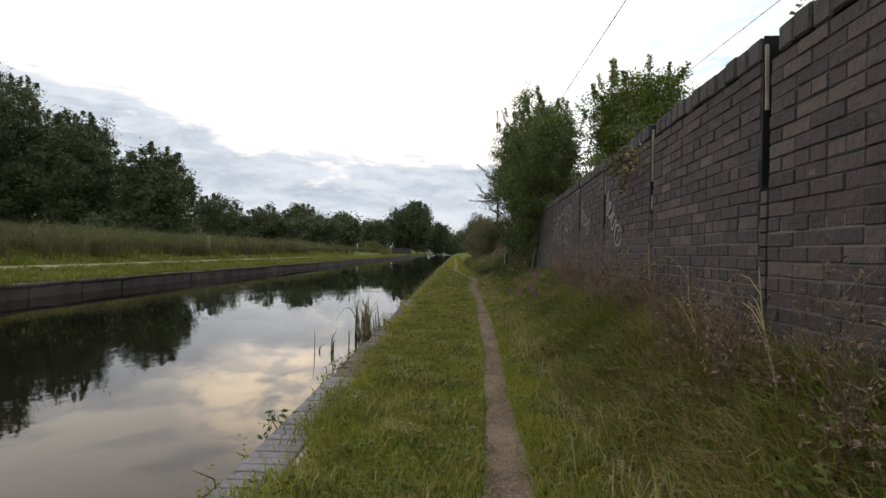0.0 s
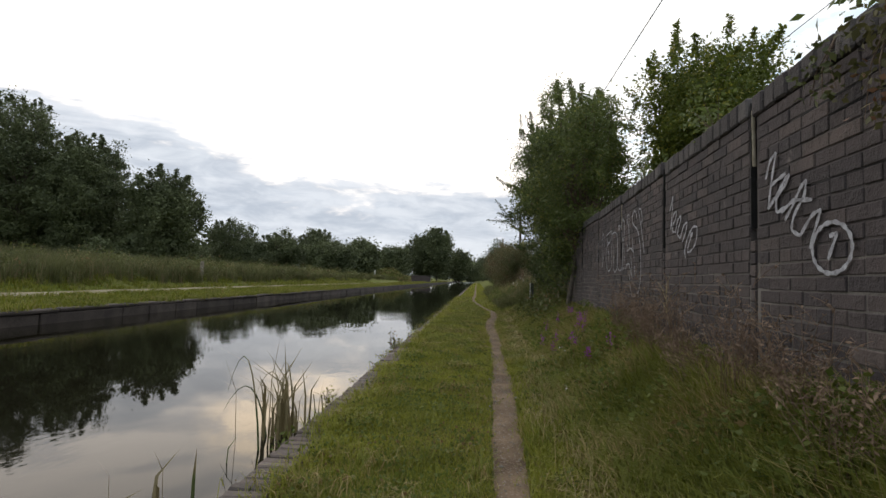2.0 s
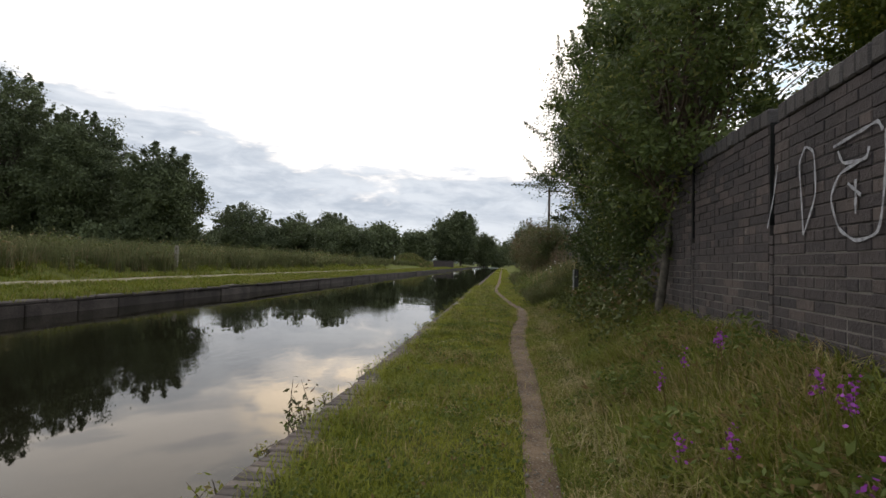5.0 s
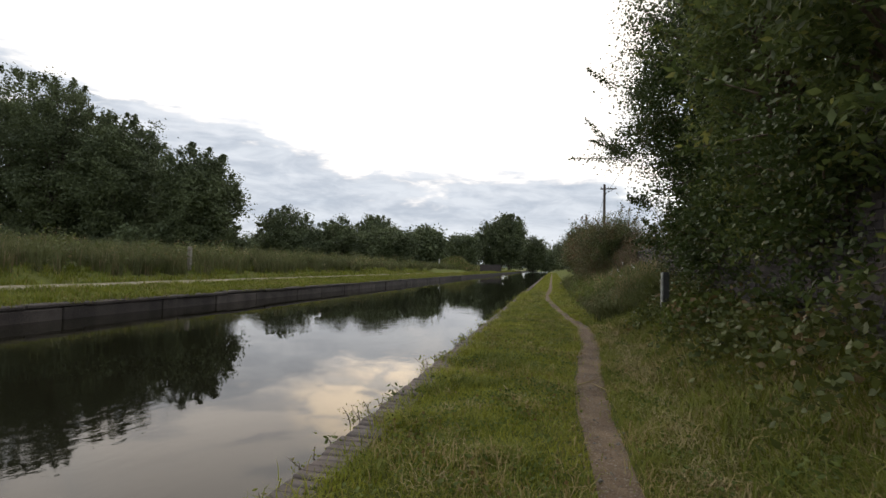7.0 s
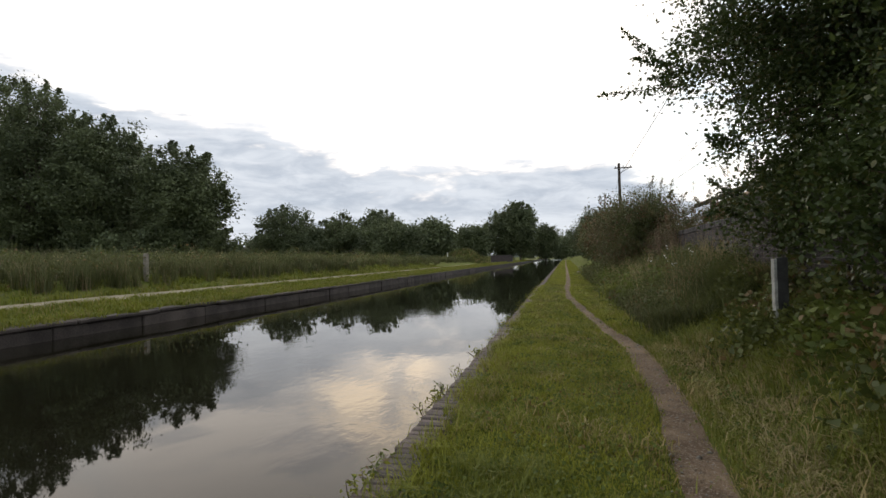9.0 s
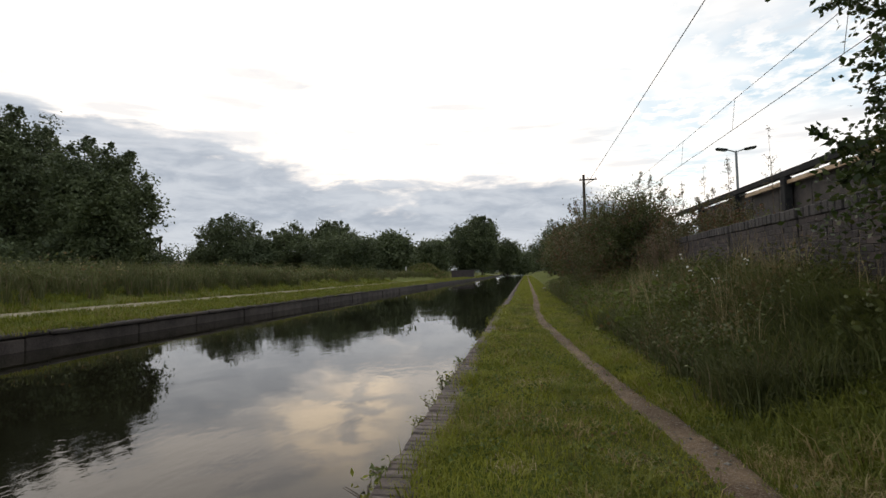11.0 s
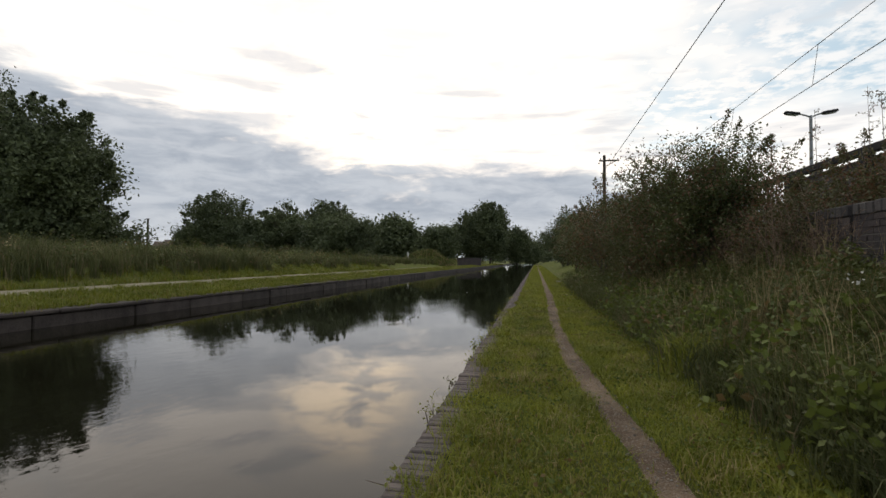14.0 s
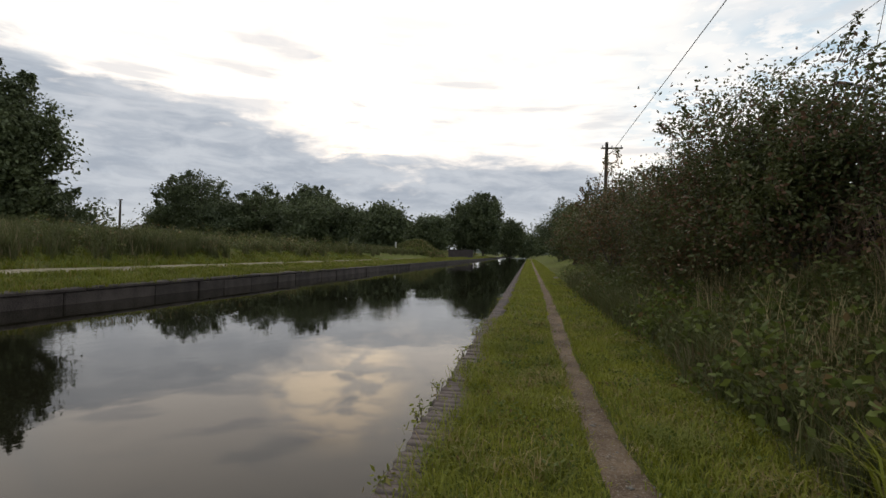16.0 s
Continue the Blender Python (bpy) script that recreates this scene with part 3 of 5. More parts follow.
def tree(seed, name, base, height, centre, radii, clumps, per, leaf, spread, mat, label, category="tree", trunk=0.12, stems=1, slender=0.5,
         low=None, sprigs=0, shell=0.5, group="", sprig=1.0, lumps=3.1):
    rng = np.random.default_rng(seed)
    x, y = base
    z0 = float(land(x, y)) - 0.05
    thing = empty(name, (x, y, z0), label, category, group)
    o = np.array([x, y, z0])
    centre = np.array(centre, float)
    low = z0 + 0.25 if low is None else low
    c, pts = crown_points(rng, clumps, per, centre, radii, spread, low, shell, lumps)
    # trunk or stems
    trunk_lines, limb_lines = [], []
    for s in range(stems):
        lean = rng.normal(size=2) * (0.05 if stems == 1 else 0.35) * radii[0]
        top = np.array([centre[0] + lean[0], centre[1] + lean[1], centre[2] + radii[2] * rng.uniform(0.35, 0.7)])
        foot = o + np.array([rng.normal() * 0.12, rng.normal() * 0.12, 0]) * (stems > 1)
        t = np.linspace(0, 1, 7)[:, None]
        line = foot + (top - foot) * t + np.concatenate([rng.normal(size=(7, 2)) * 0.04 * radii[0], np.zeros((7, 1))], 1) * t
        trunk_lines.append((line, trunk * (1 - 0.85 * t[:, 0]) * (1 if stems == 1 else rng.uniform(0.5, 1))))
    pick = rng.permutation(clumps)[: max(10, min(90, clumps // 2))]
    for i in pick:
        line = trunk_lines[rng.integers(stems)][0]
        zt = np.clip((c[i, 2] - z0) * rng.uniform(0.35, 0.75), 0.2 * height, 0.8 * height) + z0
        k = int(np.argmin(abs(line[:, 2] - zt)))
        start = line[k]
        t = np.linspace(0, 1, 5)[:, None]
        sag = np.array([0, 0, 1.0]) * (np.sin(np.pi * t) * 0.12 * np.linalg.norm(c[i] - start))
        limb_lines.append((start + (c[i] - start) * t + sag, trunk * 0.38 * (1 - 0.8 * t[:, 0]) * rng.uniform(0.5, 1.0)))
    # upright sprigs that break the outline
    extra = []
    for s in range(sprigs):
        i = rng.integers(clumps)
        out = c[i] - centre
        out = out / (np.linalg.norm(out / np.asarray(radii)) + 1e-6)
        a = centre + out * 0.85
        if a[2] < low + 0.3:
            continue
        d = out / (np.linalg.norm(out) + 1e-6) + np.array([0, 0, 0.9]) + rng.normal(size=3) * 0.3
        d /= np.linalg.norm(d)
        ln = rng.uniform(0.25, 0.6) * min(radii) * 0.8 * sprig
        t = np.linspace(0, 1, 4)[:, None]
        limb_lines.append((a + d * ln * t, 0.006 * (1.2 - t[:, 0])))
        m = int(per * 0.9)
        tt = rng.uniform(0.1, 1, m)[:, None]
        extra.append(a + d * ln * tt + rng.normal(size=(m, 3)) * spread * 0.28 * (1.2 - tt))
    if extra:
        pts = np.concatenate([pts] + extra)
    for p, r in trunk_lines:
        mesh_part("trunk" if stems == 1 else "stem", tubes_mesh("trunk", [(p - o, r)], MAT["bark"], 7), thing)
    wood = MAT["bark"] if stems == 1 else MAT["twig"]
    for p, r in limb_lines[:12]:
        mesh_part("limb", tubes_mesh("limb", [(p - o, r)], wood, 5), thing)
    ob = mesh_part("fine_branching", tubes_mesh("fine_branching", [(p - o, r) for p, r in limb_lines[12:]], wood, 4), thing)
    ob["kind"] = "stuff"
    pts = pts[pts[:, 2] > land(pts[:, 0], pts[:, 1]) + 0.02]
    ob = mesh_part("crown", leaf_mesh("crown", pts - o, leaf * rng.uniform(0.6, 1.3, len(pts)), mat, rng, slender), thing)
    ob["kind"] = "stuff"
    return thing


# along the towpath wall
tree(11, "ash_tree", (2.35, 12.4), 5.0, (2.15, 12.5, 2.8), (1.28, 1.5, 2.1), 290, 105, 0.072, 0.12, MAT["ash"], "bushy young ash tree with light green leaves beside the wall", trunk=0.08, stems=3, slender=0.42, sprigs=50, low=0.7)
tree(12, "tree", (4.1, 11.7), 5.1, (4.0, 11.5, 3.85), (1.15, 1.5, 1.55), 420, 150, 0.064, 0.15, MAT["lime"], "yellow-green tree rising behind the brick wall", trunk=0.10, slender=0.5, sprigs=50, low=2.1, shell=0.25)
tree(13, "ash_tree", (2.75, 15.1), 6.4, (2.45, 15.0, 3.3), (1.2, 1.4, 2.7), 260, 170, 0.068, 0.14, MAT["ash"], "dense ash tree with drooping leaf sprays over the verge", trunk=0.10, stems=2, slender=0.4, sprigs=40, low=0.7)
tree(14, "hawthorn_tree", (3.1, 18.3), 6.6, (2.65, 18.2, 3.7), (1.8, 1.9, 3.0), 560, 170, 0.046, 0.15, MAT["hawthorn"], "dark dense hawthorn tree overhanging the verge", trunk=0.12, stems=3, slender=0.65, sprigs=60, low=0.55, shell=0.35)
tree(15, "shrub", (2.6, 28.6), 3.4, (2.42, 28.6, 1.85), (1.5, 1.6, 1.25), 470, 105, 0.048, 0.14, MAT["elder"], "tall open shrub with brown stems and sparse leaves", "shrub", trunk=0.035, stems=20, slender=0.5, sprigs=45, low=0.6, shell=0.1)
tree(28, "shrub", (2.3, 30.2), 2.9, (2.2, 30.2, 1.55), (1.0, 1.3, 1.25), 260, 120, 0.045, 0.15, MAT["brown_hedge"], "reddish-brown tinted shrub with bare stems at its foot", "shrub", trunk=0.03, stems=12, sprigs=25, low=0.4, shell=0.15)
tree(16, "shrub", (2.15, 31.7), 2.9, (2.1, 31.8, 1.5), (1.0, 2.2, 1.3), 360, 130, 0.045, 0.16, MAT["elder"], "reddish-brown tinted hedge shrub beside the towpath", "shrub", trunk=0.03, stems=8, sprigs=30, low=0.4, shell=0.3)
tree(17, "shrub", (2.0, 37.0), 3.4, (2.1, 37.0, 1.9), (1.2, 2.8, 1.7), 170, 80, 0.08, 0.2, MAT["brown_hedge"], "reddish-brown tinted hedge shrub beside the towpath", "shrub", trunk=0.03, stems=8, sprigs=30, low=0.4, shell=0.3)
tree(18, "shrub", (2.4, 45.0), 4.0, (2.5, 45.0, 2.0), (1.5, 4.0, 1.9), 170, 80, 0.11, 0.26, MAT["elder"], "overgrown green hedge shrub beside the towpath", "shrub", trunk=0.04, stems=6, sprigs=20, low=0.4, shell=0.3)
tree(19, "shrub", (2.6, 56.0), 4.4, (2.7, 56.0, 2.2), (1.8, 5.0, 2.1), 170, 80, 0.14, 0.3, MAT["elder"], "overgrown green hedge shrub beside the towpath", "shrub", trunk=0.05, stems=5, sprigs=20, low=0.4, shell=0.3)
tree(20, "tree", (3.2, 76.0), 6.4, (3.2, 76.0, 3.5), (2.9, 4.0, 2.9), 260, 90, 0.18, 0.4, MAT["far_leaf"], "round-headed tree at the edge of the far towpath", trunk=0.15, sprigs=25, low=0.3)
tree(21, "tree", (6.0, 92.0), 7.0, (6.0, 92.0, 3.6), (3.5, 7.0, 3.3), 200, 80, 0.22, 0.5, MAT["far_leaf"], "green tree in the distant hedge line", trunk=0.15, sprigs=15, low=0.3)
tree(22, "hawthorn_bush", (3.0, 19.0), 2.4, (2.75, 18.9, 1.5), (0.95, 1.3, 1.1), 170, 130, 0.05, 0.15, MAT["hawthorn"], "dense dark hawthorn bush under the tree", "bush", trunk=0.04, stems=5, slender=0.65, sprigs=15, low=0.7, shell=0.3)
tree(23, "shrub", (3.9, 26.9), 1.4, (3.85, 26.9, 1.75), (0.75, 1.3, 0.7), 120, 70, 0.045, 0.15, MAT["brown_hedge"], "brown withered shrub behind the low wall", "shrub", trunk=0.02, stems=8, sprigs=40, low=1.3, shell=0.1)
tree(24, "shrub", (4.1, 30.4), 1.8, (4.0, 30.4, 1.6), (0.9, 1.6, 0.8), 130, 80, 0.05, 0.16, MAT["elder"], "dark shrub behind the low wall", "shrub", trunk=0.02, stems=8, sprigs=30, low=1.0, shell=0.1)
tree(30, "shrub", (2.7, 26.4), 1.6, (2.65, 26.4, 1.3), (0.5, 1.0, 0.6), 90, 80, 0.042, 0.13, MAT["brown_hedge"], "straggling brown shrub against the low wall", "shrub", trunk=0.02, stems=9, sprigs=25, low=0.7, shell=0.1)
for sd, x, y, h in ((25, 2.45, 14.0, 2.2), (26, 2.55, 16.1, 2.5), (27, 2.75, 17.2, 2.2)):
    tree(sd, "hawthorn_bush", (x, y), h, (x - 0.1, y, h * 0.62 + 0.2), (0.85, 1.15, h * 0.48), 150, 130, 0.05, 0.15, MAT["hawthorn"], "dense dark hawthorn bush under the trees", "bush", trunk=0.04, stems=5, slender=0.65, sprigs=12, low=0.38, shell=0.15, group="bushes under the trees")
# opposite bank: tall row at the left
row = [(31, -25.7, 42.4, 9.9, 3.2), (32, -32.2, 42.0, 12.5, 3.6), (33, -37.7, 41.5, 15.8, 4.4), (34, -43.8, 41.3, 17.2, 5.0), (35, -50.4, 40.4, 19.4, 5.8), (36, -55.2, 36.9, 20.0, 6.0), (37, -36.3, 47.2, 12.8, 4.8), (38, -46.0, 49.5, 16.7, 5.8)]
for sd, x, y, h, r in row:
    tree(sd, "tree", (x, y), h, (x, y, h * 0.5 + 0.2), (r, r, h * 0.5), 430, 105, 0.20, 0.36, MAT["far_leaf"], "tall dark tree in a row on the opposite bank", trunk=0.2, sprigs=90, sprig=0.42, lumps=5.0, low=0.9, group="row of trees on the opposite bank", slender=0.6)
for sd, x, y, h, r in [(71, -27.1, 46.1, 4.1, 3.4), (72, -33.4, 44.9, 4.8, 4.1), (73, -41.4, 44.9, 5.3, 4.8), (74, -50.6, 42.6, 5.8, 5.5), (75, -59.8, 40.3, 5.8, 5.8), (76, -28.2, 40.3, 2.8, 2.5)]:
    tree(sd, "bush", (x, y), h, (x, y, h * 0.48 + 0.4), (r, r, h * 0.5), 170, 90, 0.22, 0.36, MAT["far_leaf"], "dark undergrowth bush below the tall trees", "bush", trunk=0.1, stems=2, sprigs=10, sprig=0.4, low=0.6, group="undergrowth below the trees", slender=0.6, shell=0.3)
# rounded bushes further along
for sd, x, y, h, r in [(41, -31.6, 66.0, 7.9, 4.1), (42, -25.6, 68.2, 6.6, 3.8), (43, -21.3, 69.5, 7.1, 3.0), (44, -18.3, 64.0, 5.2, 4.0), (45, -35.6, 67.5, 4.6, 2.4), (46, -28.0, 64.5, 4.8, 3.2)]:
    tree(sd, "bush", (x, y), h, (x, y, h * 0.5 + 0.3), (r, r, h * 0.5), 260, 95, 0.22, 0.36, MAT["far_leaf"], "rounded dark green bush beyond the far towpath", "bush", trunk=0.12, stems=2, sprigs=60, sprig=0.35, lumps=4.6, low=0.8, group="bushes beyond the far towpath", slender=0.6)
for sd, x, y, h, r in [(51, -14.6, 132, 12.4, 4.5), (52, -10.0, 130, 14.4, 4.8), (53, -20.0, 122, 8.2, 4.5), (54, -26.0, 118, 7.4, 4.5), (55, -4.6, 140, 8.5, 3.2), (56, -1.6, 165, 6.4, 2.8), (57, -32, 112, 7.0, 4), (58, -19.8, 88, 6.8, 2.8), (59, -7.0, 205, 9.0, 5.5), (60, 2.5, 212, 8.0, 5.0), (61, 10.0, 180, 8.5, 5.5), (62, -13, 200, 9.5, 5.5), (63, 8.0, 130, 7.0, 4.0)]:
    tree(sd, "tree", (x, y), h, (x, y, h * 0.5 + 0.3), (r, r, h * 0.5), 260, 80, 0.42, 0.7, MAT["far_leaf"], "distant dark green tree by the canal bend", trunk=0.25, sprigs=45, sprig=0.3, low=0.6, group="distant trees by the canal bend", slender=0.7)

# ---- brick boundary wall in panels, with open joints ----
def brick_mesh(name, l, d, h, mat, bev=0.006):
    return_bm = box_bm((l, d, h), bevel=bev)
    me = bpy.data.meshes.new(name)
    return_bm.to_mesh(me)
    return_bm.free()
    me.materials.append(mat)
    return me


COURSE = 0.063
STRETCHER = [brick_mesh("brick", 0.184 + 0.001 * k, 0.10, 0.0565, MAT["wall_brick"], 0.0035) for k in range(2)]
HEADER = [brick_mesh("brick", 0.088, 0.10, 0.0565, MAT["wall_brick"], 0.0035)]
CAP = brick_mesh("cap_brick", 0.104, 0.235, 0.112, MAT["wall_cap"], 0.010)


def wall_panel(y0, y1, base, top, seed, name):
    """One bay of the wall between two joints: core, courses of bricks and a brick-on-edge capping."""
    rng = random.Random(seed)
    x0, x1 = float(wall_x(y0)), float(wall_x(y1))
    length = math.hypot(x1 - x0, y1 - y0)
    ang = math.atan2(y1 - y0, x1 - x0)
    thing = empty(name, (x0 + 0.086, y0, base), "dark sooty brick wall bay with mortar joints and brick capping", "wall", "bays of the boundary wall", "structure")
    thing.rotation_euler = (0, 0, ang)
    h = top - base
    # local: x along the wall, y away from the canal is -y (bricks face +y local = towards the canal)
    low = min(0.68, h - 0.3)
    part("lower_core", box_bm((length - 0.02, 0.20, low), (length / 2, -0.02, low / 2)), MAT["mortar_pale"], thing, "pale mortar bed")
    part("upper_core", box_bm((length - 0.02, 0.203, h - 0.117 - low), (length / 2, -0.0225, (h - 0.117 + low) / 2)), MAT["mortar"], thing, "washed-out dark mortar bed")
    courses = int((h - 0.115) / COURSE)
    for c in range(courses):
        z = h - 0.115 - COURSE * (c + 0.5)
        header = c % 4 == 3
        pitch = 0.0955 if header else 0.191
        s = 0.02 - (0.0 if header else (0.0955 if c % 2 else 0.0))
        while s < length - 0.03:
            a, b = max(s, 0.012), min(s + pitch - 0.007, length - 0.012)
            s += pitch
            if b - a < 0.03:
                continue
            me = HEADER[0] if header else STRETCHER[rng.randrange(2)]
            ob = new("brick", me)
            ob.parent = thing
            full = 0.088 if header else 0.1845
            ob.location = ((a + b) / 2, 0.034 + rng.uniform(-0.003, 0.004), z + rng.uniform(-0.002, 0.002))
            ob.scale = ((b - a) / full, 1, 1)
            ob.rotation_euler = (rng.uniform(-0.012, 0.012), rng.uniform(-0.012, 0.012), rng.uniform(-0.012, 0.012))
    # washed-out bed joints: near-black strips paint the cracks' shade, stepping from course to course
    for k in range(rng.randrange(3, 6)):
        c, s = rng.randrange(1, 9), rng.uniform(0.0, length * 0.7)
        for step in range(rng.randrange(2, 6)):
            run = rng.choice((0.1, 0.19, 0.29))
            if s + run > length - 0.02 or c < 1:
                break
            z = h - 0.115 - COURSE * c
            part("crack", box_bm((run, 0.10, 0.011), (s + run / 2, 0.0315, z)), MAT["crack_shade"], thing, "near-black strip for the shade of an open bed joint")
            s += run
            if rng.random() < 0.4:
                d = rng.choice((-1, 1))
                part("crack", box_bm((0.009, 0.10, COURSE), (s, 0.0312, z - d * COURSE / 2)), MAT["crack_shade"], thing, "near-black strip for the shade of an open bed joint")
                c += d
    s = 0.012
    while s < length - 0.1:
        ob = new("cap_brick", CAP)
        ob.parent = thing
        ob.location = (s + 0.054, -0.02 + rng.uniform(-0.005, 0.005), h - 0.056 + rng.uniform(-0.006, 0.004))
        ob.rotation_euler = (rng.uniform(-0.02, 0.02), rng.uniform(-0.03, 0.03), rng.uniform(-0.02, 0.02))
        s += 0.113
    return thing, length


JOINTS = [-2.6, -0.95, 0.65, 2.25, 3.85, 5.48, 7.05, 8.75, 10.35, 11.9]
for i in range(len(JOINTS) - 1):
    y0, y1 = JOINTS[i], JOINTS[i + 1]
    top = 1.94 + 0.012 * (y0 - 2)
    thing, length = wall_panel(y0 + 0.026, y1 - 0.026, 0.42, top, 100 + i, "wall_bay")
    # open joint at the far end of the bay, with remains of the filler board
    jx, jy = float(wall_x(y1)), y1
    joint = empty("wall_joint", (jx + 0.086, jy, 1.27), "open dark movement joint with remains of a rotten board", "wall joint", "open joints of the wall", "structure")
    joint.rotation_euler = (0, 0, math.atan2(y1 - y0, wall_x(y1) - wall_x(y0)))
    # near-black back and added side strip put the gap's shade into the colour
    part("gap", box_bm((0.050, 0.05, 0.66), (0, -0.04, 0.34)), MAT["void"], joint)
    part("lining", box_bm((0.008, 0.14, 0.66), (0.029, 0.012, 0.34)), MAT["void"], joint, "near-black strip for the shade inside the open joint")
    if i == 3:
        part("board", box_bm((0.018, 0.016, 0.40), (0.014, 0.074, 0.44), 0.004, turn=Matrix.Rotation(0.03, 4, "Y")), MAT["filler"], joint, "pale rotten board")
        part("board", box_bm((0.022, 0.03, 0.11), (0.010, 0.064, 0.08), 0.004, turn=Matrix.Rotation(-0.06, 4, "Y")), MAT["filler"], joint, "pale rotten board")
    elif i in (2, 4, 6):
        part("board", box_bm((0.012, 0.016, 0.30), (0.017, 0.072, 0.48), 0.003, turn=Matrix.Rotation(0.04, 4, "Y")), MAT["filler"], joint, "pale rotten board")
    for k in range(13):
        ob = new("brick", HEADER[0])
        ob.parent = joint
        ob.location = (0.0, 0.036, top - 0.115 - COURSE * (k + 0.5) - 1.27 - math.ceil((top - 0.115 - 1.27) / COURSE) * COURSE)
        ob.scale = (0.56, 1, 1)
# assumed stretch behind the trees, added to block light from behind them
for i, (y0, y1) in enumerate(((11.95, 13.7), (13.75, 15.5), (15.55, 17.3), (17.35, 19.15))):
    wall_panel(y0, y1, 0.45, 2.02 - 0.12 * i, 150 + i, "wall_bay")
# lower stretch further on
JOINTS2 = [19.2, 21.3, 23.3, 25.4, 27.5, 29.6]
for i in range(len(JOINTS2) - 1):
    wall_panel(JOINTS2[i] + 0.015, JOINTS2[i + 1] - 0.015, 0.60, 1.53, 200 + i, "wall_bay")
    jy = JOINTS2[i + 1]
    ob = part("wall_joint", box_bm((0.12, 0.03, 0.93), (0, 0, 0.465)), MAT["void"])
    ob.location = (float(wall_x(jy)) + 0.075, jy, 0.60)
    tagged(ob, "near-black joint strip between bays of the lower wall", "wall joint", kind="structure")


# chalk-white scrawl on the wall: loops and strokes of unreadable lettering
def scrawl(name, strokes, width, label):
    y0, z0 = strokes[0][0]
    x0 = float(wall_x(y0))
    thing = empty(name, (x0, y0, z0), label, "graffiti")
    for st in strokes:
        P = np.array(st, float)
        t = np.linspace(0, len(P) - 1, len(P) * 7)
        S = np.stack([np.interp(t, np.arange(len(P)), P[:, k]) for k in (0, 1)], 1)
        for _ in range(4):
            S[1:-1] = (S[:-2] + S[1:-1] * 2 + S[2:]) / 4
        d = np.gradient(S, axis=0)
        d /= np.linalg.norm(d, axis=1, keepdims=True) + 1e-9
        swell = 1 + 0.25 * np.sin(np.arange(len(S)) * 0.9 + y0)
        nrm = np.stack([-d[:, 1], d[:, 0]], 1) * (width / 2 * swell)[:, None]
        sides = [np.stack([wall_x(Q[:, 0]) - 0.0095 - x0, Q[:, 0] - y0, Q[:, 1] - z0], 1) for Q in (S + nrm, S - nrm)]
        n = len(S)
        i = np.arange(n - 1)
        mesh_part("stroke", fast_mesh("stroke", np.concatenate(sides), np.stack([i, i + 1, n + i + 1, n + i], 1), MAT["paint"]), thing)
    return thing


def loop(cy, cz, ry, rz, a0=0, a1=360, k=12):
    return [(cy + ry * math.cos(radians(a0 + (a1 - a0) * i / k)), cz + rz * math.sin(radians(a0 + (a1 - a0) * i / k))) for i in range(k + 1)]


scrawl("graffiti", [
    [(7.94, 1.62), (7.99, 1.71), (8.06, 1.73), (8.14, 1.69), (8.14, 1.62), (8.06, 1.57), (7.94, 1.53), (7.85, 1.45), (7.81, 1.37), (7.78, 1.23), (7.77, 1.09), (7.8, 0.99), (7.86, 0.9), (8, 0.85), (8.15, 0.85), (8.22, 0.94), (8.27, 1.08)],
    [(7.89, 1.68), (7.86, 1.72), (7.8, 1.71), (7.74, 1.65), (7.73, 1.6), (7.75, 1.56)],
    [(7.86, 1.67), (7.77, 1.53), (7.71, 1.4), (7.65, 1.27)],
    [(8.35, 1.6), (8.4, 1.69), (8.36, 1.73), (8.3, 1.71), (8.28, 1.65), (8.32, 1.59), (8.28, 1.48), (8.28, 1.37)],
    [(8.14, 1.45), (8.11, 1.34), (8.06, 1.25)],
    [(8.37, 1.4), (8.38, 1.32), (8.29, 1.35), (8.19, 1.35), (8.1, 1.31)],
    [(8.47, 1.13), (8.39, 1.19), (8.28, 1.19), (8.21, 1.13), (8.15, 1.06), (8.12, 1.02)],
    [(8.2, 1.26), (8.16, 1.12)],
    [(8.03, 1.16), (8.02, 1.07)],
    [(7.98, 1.15), (7.97, 1.07)],
], 0.015, "white outlined spray-painted scrawl across the brick wall")
